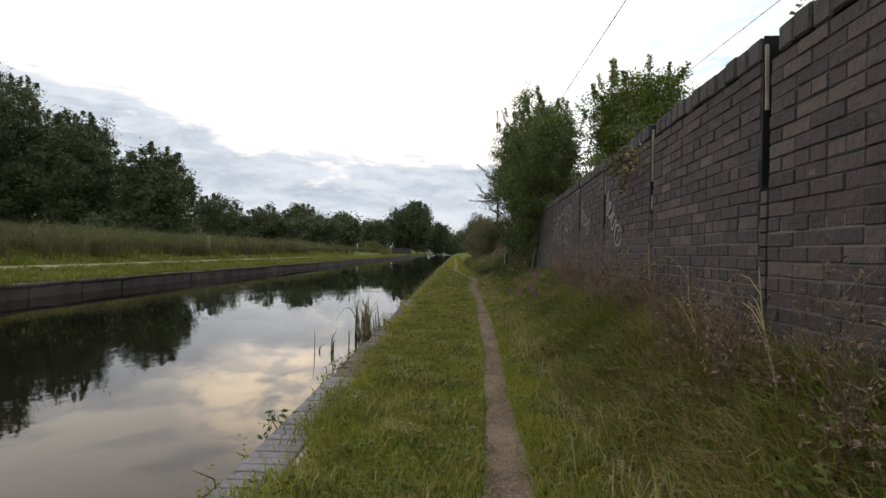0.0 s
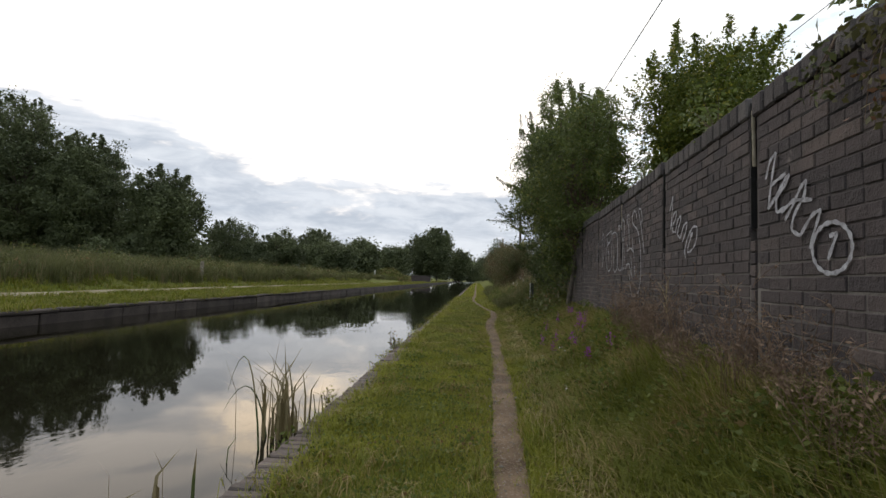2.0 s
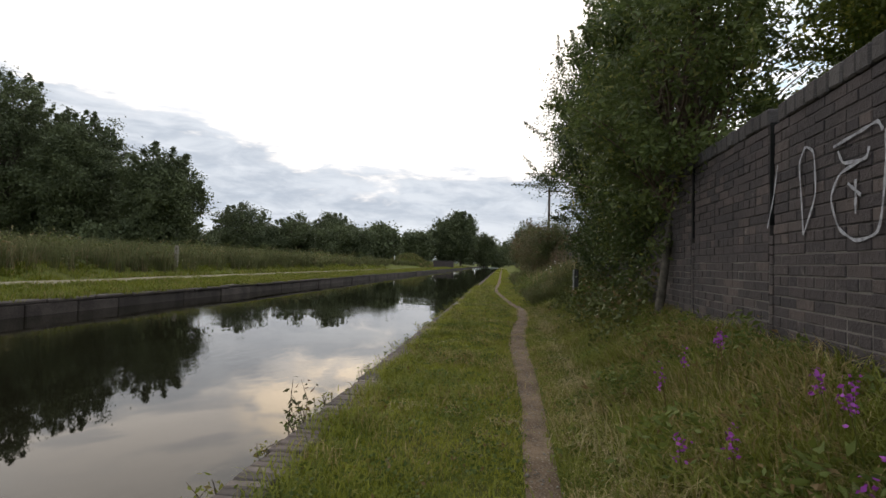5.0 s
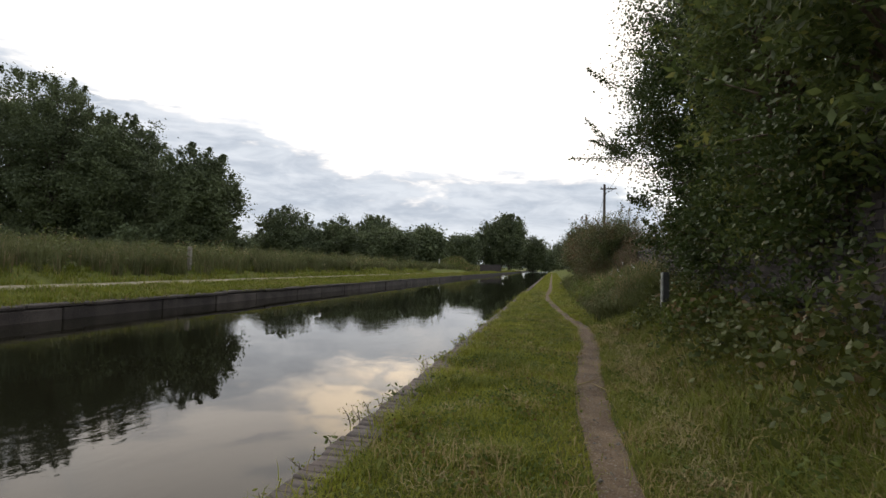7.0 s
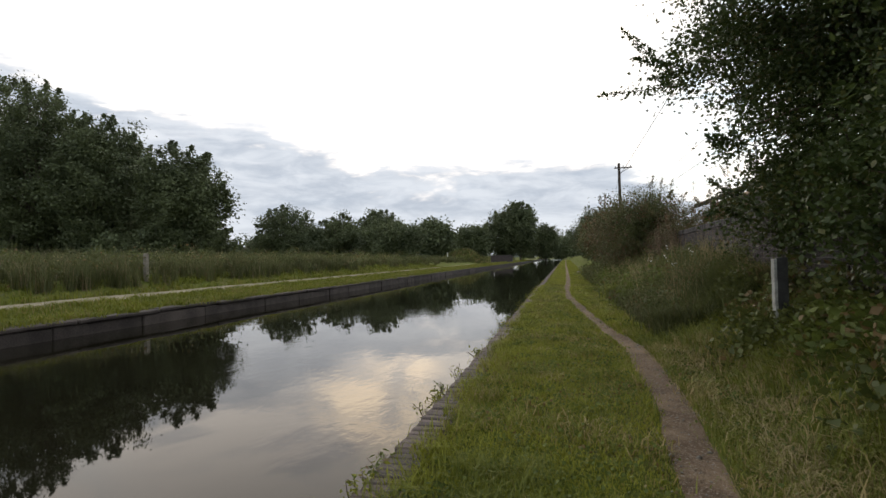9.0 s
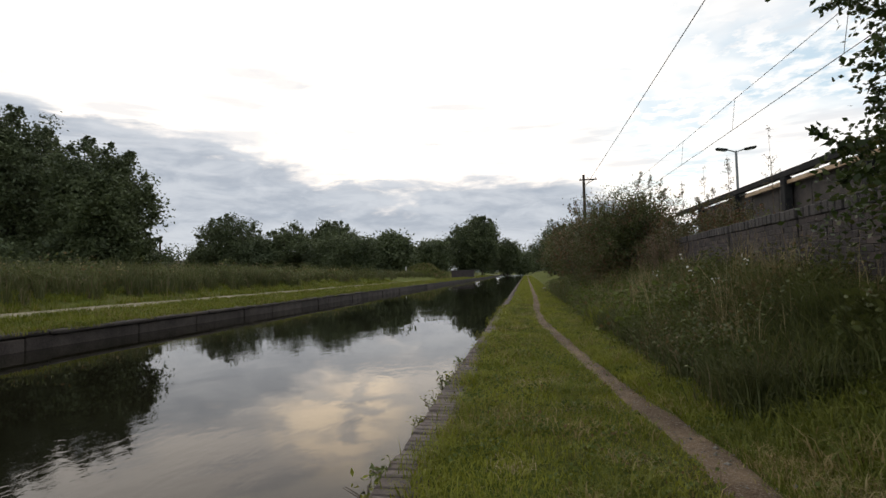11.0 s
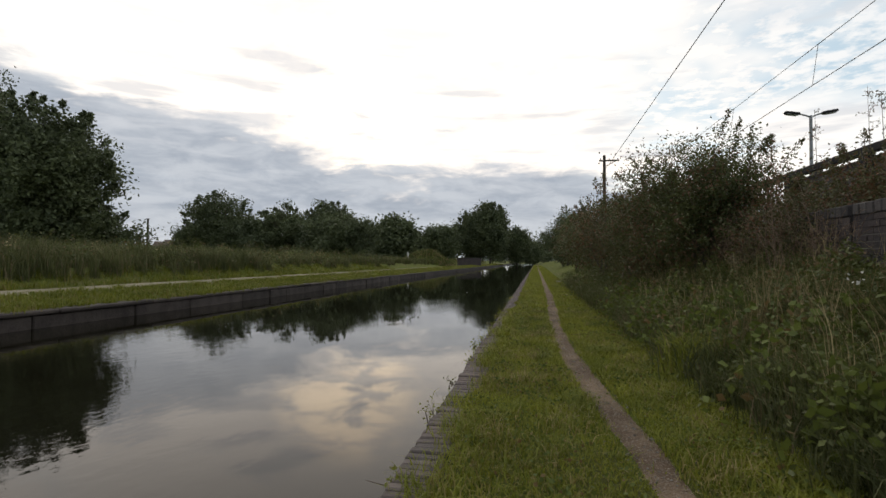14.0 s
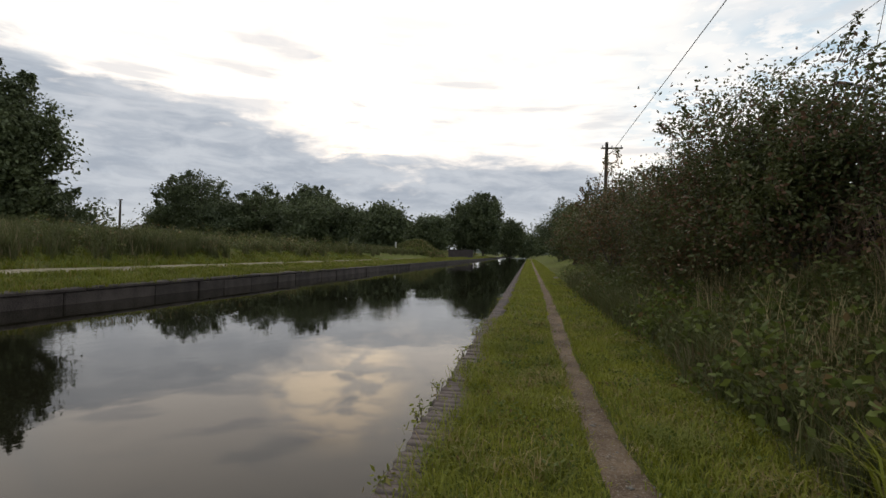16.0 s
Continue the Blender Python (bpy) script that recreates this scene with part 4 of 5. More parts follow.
scrawl("graffiti", [
    [(9.94, 1.19), (9.81, 1.39), (9.83, 1.63), (9.92, 1.68), (9.99, 1.6), (9.96, 1.38), (9.94, 1.19)],
    [(9.65, 1.61), (9.46, 1.63), (9.31, 1.65), (9.28, 1.6)],
    [(9.61, 1.58), (9.57, 1.51), (9.39, 1.5), (9.37, 1.55)],
    [(9.42, 1.5), (9.6, 1.47), (9.68, 1.36), (9.61, 1.2), (9.47, 1.13), (9.3, 1.16), (9.26, 1.43), (9.26, 1.6)],
    [(9.26, 1.59), (9.09, 1.61), (8.94, 1.57), (8.9, 1.47), (8.91, 1.28), (8.93, 1.15), (9.05, 1.11), (9.16, 1.16), (9.13, 1.3), (9.13, 1.44)],
    [(8.89, 1.47), (8.9, 1.21), (8.82, 1.13), (8.69, 1.13), (8.62, 1.16), (8.61, 1.43)],
    [(8.88, 1.65), (8.79, 1.66), (8.75, 1.64), (8.85, 1.61)],
    [(8.62, 1.72), (8.54, 1.67), (8.52, 1.55), (8.58, 1.45), (8.66, 1.51), (8.69, 1.65), (8.62, 1.72)],
    [(8.58, 1.43), (8.52, 1.29), (8.52, 1.15), (8.6, 1.14)],
    [(9.53, 1.41), (9.43, 1.34)],
    [(9.47, 1.26), (9.47, 1.42)],
    [(10.25, 1.64), (10.31, 1.43), (10.39, 1.26)],
], 0.015, "white bubble-letter spray paint on the brick wall")
scrawl("graffiti", [
    [(5.33, 1.5), (5.29, 1.58), (5.23, 1.61), (5.27, 1.5), (5.31, 1.35)],
    [(5.31, 1.35), (5.21, 1.42), (5.15, 1.47), (5.12, 1.48), (5.15, 1.44), (5.24, 1.39), (5.23, 1.32), (5.16, 1.34)],
    [(5.16, 1.28), (5.09, 1.34), (5.03, 1.41), (4.99, 1.43), (5, 1.37), (5.09, 1.29), (5.11, 1.23), (5.04, 1.2)],
    [(5.04, 1.2), (4.95, 1.28), (4.89, 1.29), (4.92, 1.24), (4.97, 1.14)],
    loop(4.83, 1.135, 0.125, 0.10, 20, 395, 14), [(4.85, 1.09), (4.79, 1.19), (4.84, 1.18)],
    [(5.29, 1.46), (5.15, 1.49)], [(5.19, 1.32), (5.09, 1.36), (4.95, 1.34)],
], 0.017, "white scribbled spray-paint tag with a ring at its end")
scrawl("graffiti", [
    [(6.86, 1.55), (6.83, 1.6), (6.78, 1.67), (6.8, 1.53), (6.84, 1.41)],
    [(6.84, 1.41), (6.75, 1.53), (6.69, 1.53), (6.72, 1.47), (6.78, 1.44), (6.8, 1.39), (6.73, 1.38)],
    [(6.72, 1.37), (6.67, 1.46), (6.6, 1.49), (6.59, 1.46), (6.65, 1.4), (6.67, 1.35), (6.61, 1.32)],
    [(6.61, 1.32), (6.54, 1.4), (6.49, 1.42), (6.45, 1.42), (6.49, 1.35), (6.56, 1.29)],
    [(6.45, 1.21), (6.39, 1.21), (6.3, 1.25), (6.26, 1.31), (6.26, 1.37), (6.34, 1.38), (6.44, 1.32), (6.51, 1.23), (6.49, 1.17)],
    [(6.45, 1.23), (6.39, 1.3), (6.34, 1.34), (6.4, 1.32)],
], 0.014, "small white spray-paint tag on the brick wall")


# ---- verge grass ----
def scatter(rng, n, x0, x1, y0, y1):
    """Even random places, x limits may follow y."""
    y = rng.uniform(y0, y1, n)
    a = x0(y) if callable(x0) else x0
    b = x1(y) if callable(x1) else x1
    return a + (b - a) * rng.uniform(0, 1, n), y


def grass_patch(name, seed, n, x0, x1, y0, y1, h, w, lean, mat, label, clear_path=True, tufts=0.0, bend=0.5):
    rng = np.random.default_rng(seed)
    x, y = scatter(rng, n, x0, x1, y0, y1)
    if tufts:
        k = max(3, int(n * tufts))
        cx, cy = scatter(rng, k, x0, x1, y0, y1)
        i = rng.integers(0, k, n)
        x, y = cx[i] + rng.normal(size=n) * 0.07, cy[i] + rng.normal(size=n) * 0.07
    keep = np.ones(n, bool)
    if clear_path:
        gap = np.abs(x - path_x(y)) - path_half(y)
        keep &= (gap > 0) | (rng.uniform(size=n) < 0.55 * np.exp(gap / 0.022))
    x, y = x[keep], y[keep]
    m = len(x)
    patch = 0.75 + 0.5 * (np.sin(x * 5.1 + 2 * np.sin(y * 1.7)) * np.sin(y * 3.3 + x) * 0.5 + 0.5)
    hh = rng.uniform(h[0], h[1], m) * patch
    at = np.stack([x, y, land(x, y) - 0.006], 1)
    me = blade_mesh(name, at, hh, rng.uniform(w * 0.6, w * 1.3, m), rng.uniform(lean[0], lean[1], m), mat, rng, bend)
    return tagged(new(name, me), label, "grass", kind="stuff")


def verge_left(y):
    return np.full_like(y, -0.70) + 0.03 * np.sin(y * 3.7) + 0.02 * np.sin(y * 9.3)


def bank_edge(y):
    return bank_x(y) + 0.12


short = "short mown grass of the towpath verge"
grass_patch("verge_grass", 1, 80000, verge_left, path_x, 0.6, 8, (0.018, 0.05), 0.005, (0.3, 1.2), MAT["grass"], short)
grass_patch("verge_grass", 2, 78000, verge_left, path_x, 8, 18, (0.02, 0.05), 0.006, (0.3, 1.2), MAT["grass"], short)
grass_patch("verge_grass", 3, 70000, verge_left, path_x, 18, 30, (0.02, 0.055), 0.007, (0.3, 1.2), MAT["grass"], short)
grass_patch("verge_grass", 4, 40000, verge_left, bank_edge, 30, 60, (0.03, 0.07), 0.014, (0.3, 1.2), MAT["grass"], short)
grass_patch("verge_grass", 5, 16000, verge_left, bank_edge, 60, 130, (0.05, 0.11), 0.04, (0.3, 1.1), MAT["grass"], short)
side = "rough mown grass between the path and the bank"
grass_patch("side_grass", 6, 52000, path_x, bank_edge, 0.6, 9, (0.025, 0.085), 0.006, (0.3, 1.2), MAT["grass"], side)
grass_patch("side_grass", 7, 52000, path_x, bank_edge, 9, 19, (0.025, 0.08), 0.006, (0.3, 1.2), MAT["rough_grass"], side)
grass_patch("side_grass", 8, 46000, path_x, bank_edge, 19, 30, (0.03, 0.09), 0.007, (0.3, 1.2), MAT["grass"], side)
edge_lab = "longer grass tufts overhanging the brick coping"
grass_patch("edge_grass", 9, 16000, lambda y: verge_left(y) - 0.02, lambda y: verge_left(y) + 0.09, 0.8, 30, (0.04, 0.12), 0.006, (0.5, 1.3), MAT["grass"], edge_lab, tufts=0.04)


# ---- bank vegetation ----
def bank_out(y):
    return wall_x(y) - 0.06


def bank_in(y):
    return bank_x(y) + 0.05


tangle = "tangled long grass and dry stalks on the bank"
grass_patch("bank_grass", 20, 42000, bank_in, bank_out, 0.8, 6.5, (0.07, 0.27), 0.007, (0.4, 1.4), MAT["rough_grass"], tangle, False, 0.03)
grass_patch("bank_grass", 21, 30000, bank_in, bank_out, 6.5, 12, (0.06, 0.22), 0.008, (0.4, 1.3), MAT["rough_grass"], tangle, False, 0.03)
grass_patch("bank_grass", 22, 22000, bank_in, lambda y: wall_x(y) + 0.2, 12, 19, (0.06, 0.22), 0.008, (0.5, 1.4), MAT["rough_grass"], tangle, False, 0.03)
grass_patch("bank_grass", 23, 44000, lambda y: bank_x(y) + 0.1, bank_out, 19, 27, (0.14, 0.38), 0.009, (0.2, 1.1), MAT["far_weed"], "tall dry grass on the bank below the wall", False, 0.03)
grass_patch("bank_grass", 24, 34000, lambda y: bank_x(y) + 0.12, lambda y: wall_x(y) + 0.6, 27, 40, (0.2, 0.5), 0.011, (0.2, 1.0), MAT["far_weed"], "tall dry grass under the hedge", False, 0.04)
grass_patch("bank_straw", 25, 9000, lambda y: bank_x(y) - 0.15, bank_out, 0.8, 12, (0.06, 0.24), 0.004, (0.3, 1.5), MAT["straw"], "dry straw-coloured stalks lying in the bank grass", False, 0.05)
grass_patch("bank_straw", 26, 19000, lambda y: bank_x(y) - 0.2, lambda y: bank_x(y) + 0.8, 9, 18, (0.03, 0.13), 0.004, (0.7, 1.8), MAT["straw"], "cut dry hay lying on the bank", False, 0.03)
grass_patch("bank_grass", 29, 30000, lambda y: bank_x(y) + 0.25, bank_out, 19, 28, (0.20, 0.46), 0.008, (0.2, 0.9), MAT["tall_grass"], "tall seeding grass mixed with weeds on the bank", False, 0.02, 0.7)
grass_patch("bank_straw", 27, 1500, lambda y: bank_x(y) + 0.3, bank_out, 19, 30, (0.42, 0.85), 0.005, (0.05, 0.5), MAT["straw"], "dry standing grass stems on the bank", False, 0.05)
grass_patch("bank_straw", 28, 1300, lambda y: wall_x(y) - 0.22, bank_out, 0.8, 7, (0.12, 0.32), 0.003, (0.2, 1.0), MAT["straw"], "dry brown stems against the brick wall", False, 0.05)


def fine(ob):
    ob["kind"] = "stuff"
    return ob


def leafy(name, seed, spots, per, leaf, spread, mat, label, category="plant", slender=0.6, lift=0.15):
    """A low mass of leaves over the bank; spots: rows of x, y, height."""
    rng = np.random.default_rng(seed)
    c = np.array(spots, float)
    idx = np.repeat(np.arange(len(c)), per)
    off = rng.normal(size=(len(idx), 3)) * spread
    p = np.stack([c[idx, 0] + off[:, 0], c[idx, 1] + off[:, 1], np.zeros(len(idx))], 1)
    g = land(p[:, 0], p[:, 1])
    dome = np.clip(1 - (off[:, 0] ** 2 + off[:, 1] ** 2) / (2.3 * spread) ** 2, 0.15, 1)
    p[:, 2] = g + 0.02 + c[idx, 2] * dome * rng.uniform(0.15, 1.0, len(idx)) ** 0.6
    ok = (p[:, 0] < wall_x(p[:, 1]) - 0.02) | (p[:, 1] > 12) & (p[:, 1] < 19)
    p = p[ok]
    me = leaf_mesh(name, p, leaf * rng.uniform(0.55, 1.3, len(p)), mat, rng, slender, 0.1)
    return tagged(new(name, me), label, category, kind="stuff")


def spots_along(seed, n, x0, x1, y0, y1, h0, h1):
    rng = np.random.default_rng(seed)
    x, y = scatter(rng, n, x0, x1, y0, y1)
    return np.stack([x, y, rng.uniform(h0, h1, n)], 1)


leafy("nettles", 31, spots_along(1, 48, lambda y: bank_x(y) + 0.15, lambda y: wall_x(y) - 0.08, 1.0, 7.5, 0.10, 0.25), 190, 0.036, 0.12, MAT["bramble"], "nettles and brambles among the bank grass", "weeds")
leafy("weeds", 32, spots_along(2, 34, bank_in, lambda y: wall_x(y) - 0.05, 7.0, 12.5, 0.12, 0.32), 120, 0.05, 0.12, MAT["bramble"], "leafy vetch and weeds on the bank", "weeds", 0.4)
leafy("ivy", 33, spots_along(3, 60, lambda y: bank_x(y) + 0.35, lambda y: wall_x(y) + 0.9, 12.5, 19.5, 0.2, 0.55), 210, 0.06, 0.16, MAT["dark_bramble"], "ivy and bramble leaves under the trees", "weeds", 0.7)
leafy("brambles", 34, spots_along(4, 130, lambda y: bank_x(y) + 0.2, lambda y: wall_x(y) - 0.1, 19.5, 28, 0.25, 0.56), 280, 0.040, 0.17, MAT["dark_bramble"], "brambles and weeds on the bank below the wall", "weeds", 0.55)
leafy("brambles", 35, spots_along(5, 90, lambda y: bank_x(y) + 0.15, lambda y: wall_x(y) + 0.2, 27, 44, 0.3, 0.75), 170, 0.060, 0.22, MAT["dark_bramble"], "brambles along the foot of the hedge", "weeds", 0.55)
leafy("broad_leaved_weeds", 36, spots_along(6, 60, lambda y: bank_x(y) + 0.1, lambda y: bank_x(y) + 0.9, 22, 30, 0.25, 0.6), 80, 0.065, 0.15, MAT["bramble"], "broad-leaved dock and bramble on the bank edge", "weeds", 0.7)


leafy("ivy", 37, spots_along(7, 24, 1.75, 2.15, 15.7, 17.2, 0.15, 0.32), 70, 0.07, 0.15, MAT["bramble"], "large-leaved ivy and bindweed below the dark trees", "weeds", 0.8)
grass_patch("grass_tussock", 46, 420, 0.95, 1.35, 24.4, 25.1, (0.25, 0.5), 0.012, (0.4, 1.1), MAT["grass"], "long pale green grass tussock on the bank edge", False, 0.02)


rngv = np.random.default_rng(8)
for sd, y0, y1, k in ((41, 0.8, 9, 420), (42, 9, 19, 420), (43, 19, 30, 380)):
    vx, vy = scatter(rngv, k, verge_left, bank_edge, y0, y1)
    ok = np.abs(vx - path_x(vy)) > 0.17
    leafy("clover", sd, np.stack([vx, vy, rngv.uniform(0.025, 0.06, k)], 1)[ok], 26, 0.022, 0.06, MAT["bramble"], "clover and plantain leaves in the mown verge", "weeds", 0.8)
grass_patch("grass_tufts", 44, 30000, verge_left, bank_edge, 0.8, 30, (0.05, 0.12), 0.006, (0.5, 1.3), MAT["rough_grass"], "longer pale grass tufts in the mown verge", True, 0.012)
grass_patch("dead_grass", 45, 7000, verge_left, bank_edge, 0.8, 30, (0.02, 0.07), 0.005, (0.8, 1.8), MAT["straw"], "dry clippings lying in the mown verge", True, 0.012)


# ---- near coping: bricks on edge ----
def coping():
    rng = random.Random(5)
    base = empty("coping", (COPING_X0, 0, 0), "weathered brick-on-edge coping along the canal", "coping", kind="structure")
    bed = part("bed", box_bm((0.19, 460, 0.30), (0.13, 170, -0.175)), MAT["bed"], base, "dark mortar bed and canal side wall")
    me_old = [brick_mesh("coping_brick", 0.208 - 0.006 * k, 0.064, 0.10, MAT["coping"], 0.008) for k in range(3)]
    me_new = brick_mesh("coping_brick", 0.205, 0.0665, 0.10, MAT["coping_new"], 0.004)
    me_pale = brick_mesh("pale_brick", 0.085, 0.0705, 0.10, MAT["coping_pale"], 0.002)
    y = 0.75
    n = 0
    while y < 3.62:
        ob = new("coping_brick", me_new)
        ob.parent = base
        ob.location = (0.098, y, -0.046 + rng.uniform(-0.002, 0.002))
        ob = new("pale_brick", me_pale)
        ob.parent = base
        ob.location = (0.252, y, -0.05)
        y += 0.0715
    far = []
    while y < 75:
        if y < 24:
            ob = new("coping_brick", me_old[rng.randrange(3)])
            ob.parent = base
            ob.location = (0.106 + rng.uniform(-0.010, 0.010), y, -0.05 + rng.uniform(-0.006, 0.005))
            ob.rotation_euler = (rng.uniform(-0.05, 0.05), rng.uniform(-0.03, 0.03), rng.uniform(-0.04, 0.04))
        else:
            far.append((0.106 + rng.uniform(-0.012, 0.012), y, -0.05 + rng.uniform(-0.006, 0.005)))
        y += 0.0710
    c = np.array([(sx * 0.102, sy * 0.032, sz * 0.05) for sx in (-1, 1) for sy in (-1, 1) for sz in (-1, 1)])
    v = (np.array(far)[:, None, :] + c[None]).reshape(-1, 3)
    q = np.array([[0, 1, 3, 2], [4, 6, 7, 5], [0, 4, 5, 1], [2, 3, 7, 6], [1, 5, 7, 3], [0, 2, 6, 4]])
    f = (np.arange(len(far))[:, None, None] * 8 + q[None]).reshape(-1, 4)
    ob = mesh_part("far_coping_bricks", fast_mesh("far_coping_bricks", v, f, MAT["coping"]), base)
    ob["kind"] = "stuff"


coping()


# ---- opposite bank ----
def far_bank():
    rng = random.Random(9)
    base = empty("canal_wall", (FAR_X, 0, WATER_Z), "dark damp canal wall of stone blocks with grassy top", "canal wall", kind="structure")
    part("backing", box_bm((0.3, 480, 1.0), (-0.20, 180, -0.24)), MAT["mortar"], base, "dark damp wall backing")
    y = 2.0
    k = 0
    while y < 110:
        ln = rng.uniform(0.9, 2.3)
        for c, (z0, hh) in enumerate(((-0.20, 0.40), (0.205, 0.07))):
            bm = box_bm((0.34, ln - 0.02, hh), (0, 0, 0), 0.018)
            ob = part("stone_block", bm, MAT["stone"], base)
            ob.location = (-0.13 + rng.uniform(-0.02, 0.02) + (0.02 if c == 1 else 0), y + ln / 2 + (0.4 if c == 1 else 0), z0 + hh / 2 + rng.uniform(-0.008, 0.008))
        y += ln


far_bank()
far_short = "bright short grass strip on the opposite bank"
grass_patch("far_bank_grass", 50, 60000, -9.95, -7.72, 5, 45, (0.06, 0.17), 0.014, (0.3, 1.2), MAT["far_grass"], far_short, False, 0.06)
grass_patch("far_bank_grass", 51, 30000, -9.95, -7.74, 45, 140, (0.08, 0.2), 0.035, (0.3, 1.2), MAT["far_grass"], far_short, False)
grass_patch("far_bank_grass", 52, 26000, -13.2, -11.55, 5, 60, (0.08, 0.25), 0.016, (0.3, 1.0), MAT["far_grass"], "longer grass beside the opposite towpath", False, 0.06)
far_tall = "tall seeding grass and weeds on the opposite bank"
grass_patch("far_tall_grass", 53, 90000, -19, -12.4, 5, 42, (0.30, 0.95), 0.016, (0.1, 0.8), MAT["far_weed"], far_tall, False, 0.02, 0.7)
grass_patch("far_tall_grass", 54, 45000, -26, -12.6, 42, 90, (0.3, 0.8), 0.03, (0.1, 0.8), MAT["far_weed"], far_tall, False, 0.02, 0.7)
grass_patch("far_tall_grass", 55, 12000, -40, -12.6, 90, 150, (0.3, 0.8), 0.07, (0.1, 0.8), MAT["tall_grass"], far_tall, False, 0.0, 0.7)
rngs = np.random.default_rng(77)
sx, sy = scatter(rngs, 300, -18, -12.7, 8, 60)
leafy("far_weeds", 56, np.stack([sx, sy, rngs.uniform(0.3, 1.25, 300)], 1), 120, 0.09, 0.30, MAT["dark_bramble"], "leafy weeds in the tall grass of the opposite bank", "weeds")
sx, sy = scatter(rngs, 46, -16, -13.2, 10, 50)
leafy("pale_flowerheads", 57, np.stack([sx, sy, rngs.uniform(0.8, 1.15, 46)], 1), 26, 0.06, 0.16, MAT["straw"], "pale seed heads of willowherb on the opposite bank", "flowers")


def mound(name, x, y, rx, ry, h, label):
    u = np.linspace(0, 1, 9)
    a = np.linspace(0, 2 * np.pi, 28, endpoint=False)
    U, A = np.meshgrid(u, a, indexing="ij")
    R = 1 + 0.12 * np.sin(3 * A) + 0.07 * np.sin(7 * A + 1)
    X, Y = x + rx * U * R * np.cos(A), y + ry * U * R * np.sin(A)
    Z = land(X, Y) - 0.05 + h * (1 - U ** 2) ** 1.2 * (1 + 0.1 * np.sin(5 * A))
    n = 28
    i, j = np.meshgrid(np.arange(8), np.arange(n), indexing="ij")
    f = np.stack([i * n + j, (i + 1) * n + j, (i + 1) * n + (j + 1) % n, i * n + (j + 1) % n], -1).reshape(-1, 4)
    me = fast_mesh(name, np.stack([X, Y, Z], -1).reshape(-1, 3), f, MAT["ground"])
    me.shade_smooth()
    ob = tagged(new(name, me), label, "mound")
    rng = np.random.default_rng(3)
    k = 5000
    q, b = np.sqrt(rng.uniform(0, 1, k)), rng.uniform(0, 2 * np.pi, k)
    gx, gy = x + rx * q * np.cos(b), y + ry * q * np.sin(b)
    gz = land(gx, gy) + h * (1 - q ** 2) ** 1.2
    g = mesh_part("grass", blade_mesh("grass", np.stack([gx, gy, gz - 0.05], 1), rng.uniform(0.2, 0.6, k), np.full(k, 0.06), rng.uniform(0.2, 1, k), MAT["tall_grass"], rng), ob)
    g["kind"] = "stuff"


mound("grass_mound", -14.0, 84, 3.6, 3.0, 1.5, "low overgrown grassy mound beside the far towpath")


# ---- posts, pole, lamp, fence ----
def timber_post(name, x, y, h, w, mat, label, cap=0.0, group=""):
    z = float(land(x, y))
    thing = empty(name, (x, y, z - 0.1), label, "post", group)
    part("shaft", box_bm((w, w, h + 0.1), (0, 0, (h + 0.1) / 2), 0.008), mat, thing)
    if cap:
        part("top", box_bm((w * 0.9, w * 0.9, cap), (0, 0, h + 0.1 + cap / 2), 0.012), mat, thing)
    return thing


timber_post("fence_post", -12.9, 26.0, 0.85, 0.12, MAT["timber"], "short weathered timber post in the grass", 0.03)
timber_post("fence_post", -15.2, 78.0, 1.2, 0.14, MAT["white_paint"], "small pale post beside the far towpath")
marker = empty("marker_post", (1.76, 17.55, float(land(1.76, 17.55)) - 0.05), "flat white-fronted marker post with dark sides", "post")
part("board", box_bm((0.085, 0.06, 0.72), (0.0425, 0, 0.36), 0.006), MAT["black_paint"], marker, "dark weathered board")
part("face", box_bm((0.024, 0.066, 0.68), (-0.012, 0, 0.37), 0.003), MAT["grey_paint"], marker, "grubby pale painted edge")


def utility_pole(x, y, h):
    thing = empty("utility_pole", (x, y, float(land(x, y)) - 0.2), "dark wooden utility pole with a crossarm", "pole")
    t = np.linspace(0, 1, 6)
    mesh_part("shaft", tubes_mesh("shaft", [(np.stack([t * 0, t * 0, t * (h + 0.2)], 1), 0.17 - 0.06 * t)], MAT["pole"], 10), thing)
    part("crossarm", box_bm((1.5, 0.1, 0.11), (0.35, -0.12, h - 0.25), 0.01), MAT["pole"], thing)
    for dx in (-0.3, 0.35, 1.0):
        part("insulator", box_bm((0.07, 0.07, 0.14), (dx, -0.12, h - 0.12), 0.02), MAT["grey_steel"], thing, "grey insulator")
    part("brace", box_bm((0.9, 0.04, 0.05), (0.45, -0.10, h - 0.5), turn=Matrix.Rotation(-0.5, 4, "Y")), MAT["steel"], thing)
    return thing


utility_pole(5.05, 60.9, 8.2)
utility_pole(5.3, -26.0, 10.2)


def cable(name, a, b, sag, r, label):
    t = np.linspace(0, 1, 41)[:, None]
    P = np.array(a) + (np.array(b) - np.array(a)) * t - np.array([0, 0, 1.0]) * sag * 4 * t * (1 - t)
    me = tubes_mesh(name, [(P, np.full(41, r))], MAT["wire"], 5)
    return tagged(new(name, me), label, "cable")


cable("overhead_cable", (5.05, 60.8, 8.1), (5.3, -26, 10.1), 0.15, 0.016, "dark overhead cable strung along the towpath")
cable("stay_wire", (4.95, 60.9, 7.9), (3.3, 62.5, 0.3), 0.0, 0.012, "thin stay wire of the utility pole")
cable("catenary_wire", (8.0, 110, 7.5), (8.0, -30, 7.5), 0.05, 0.010, "thin railway catenary wire")
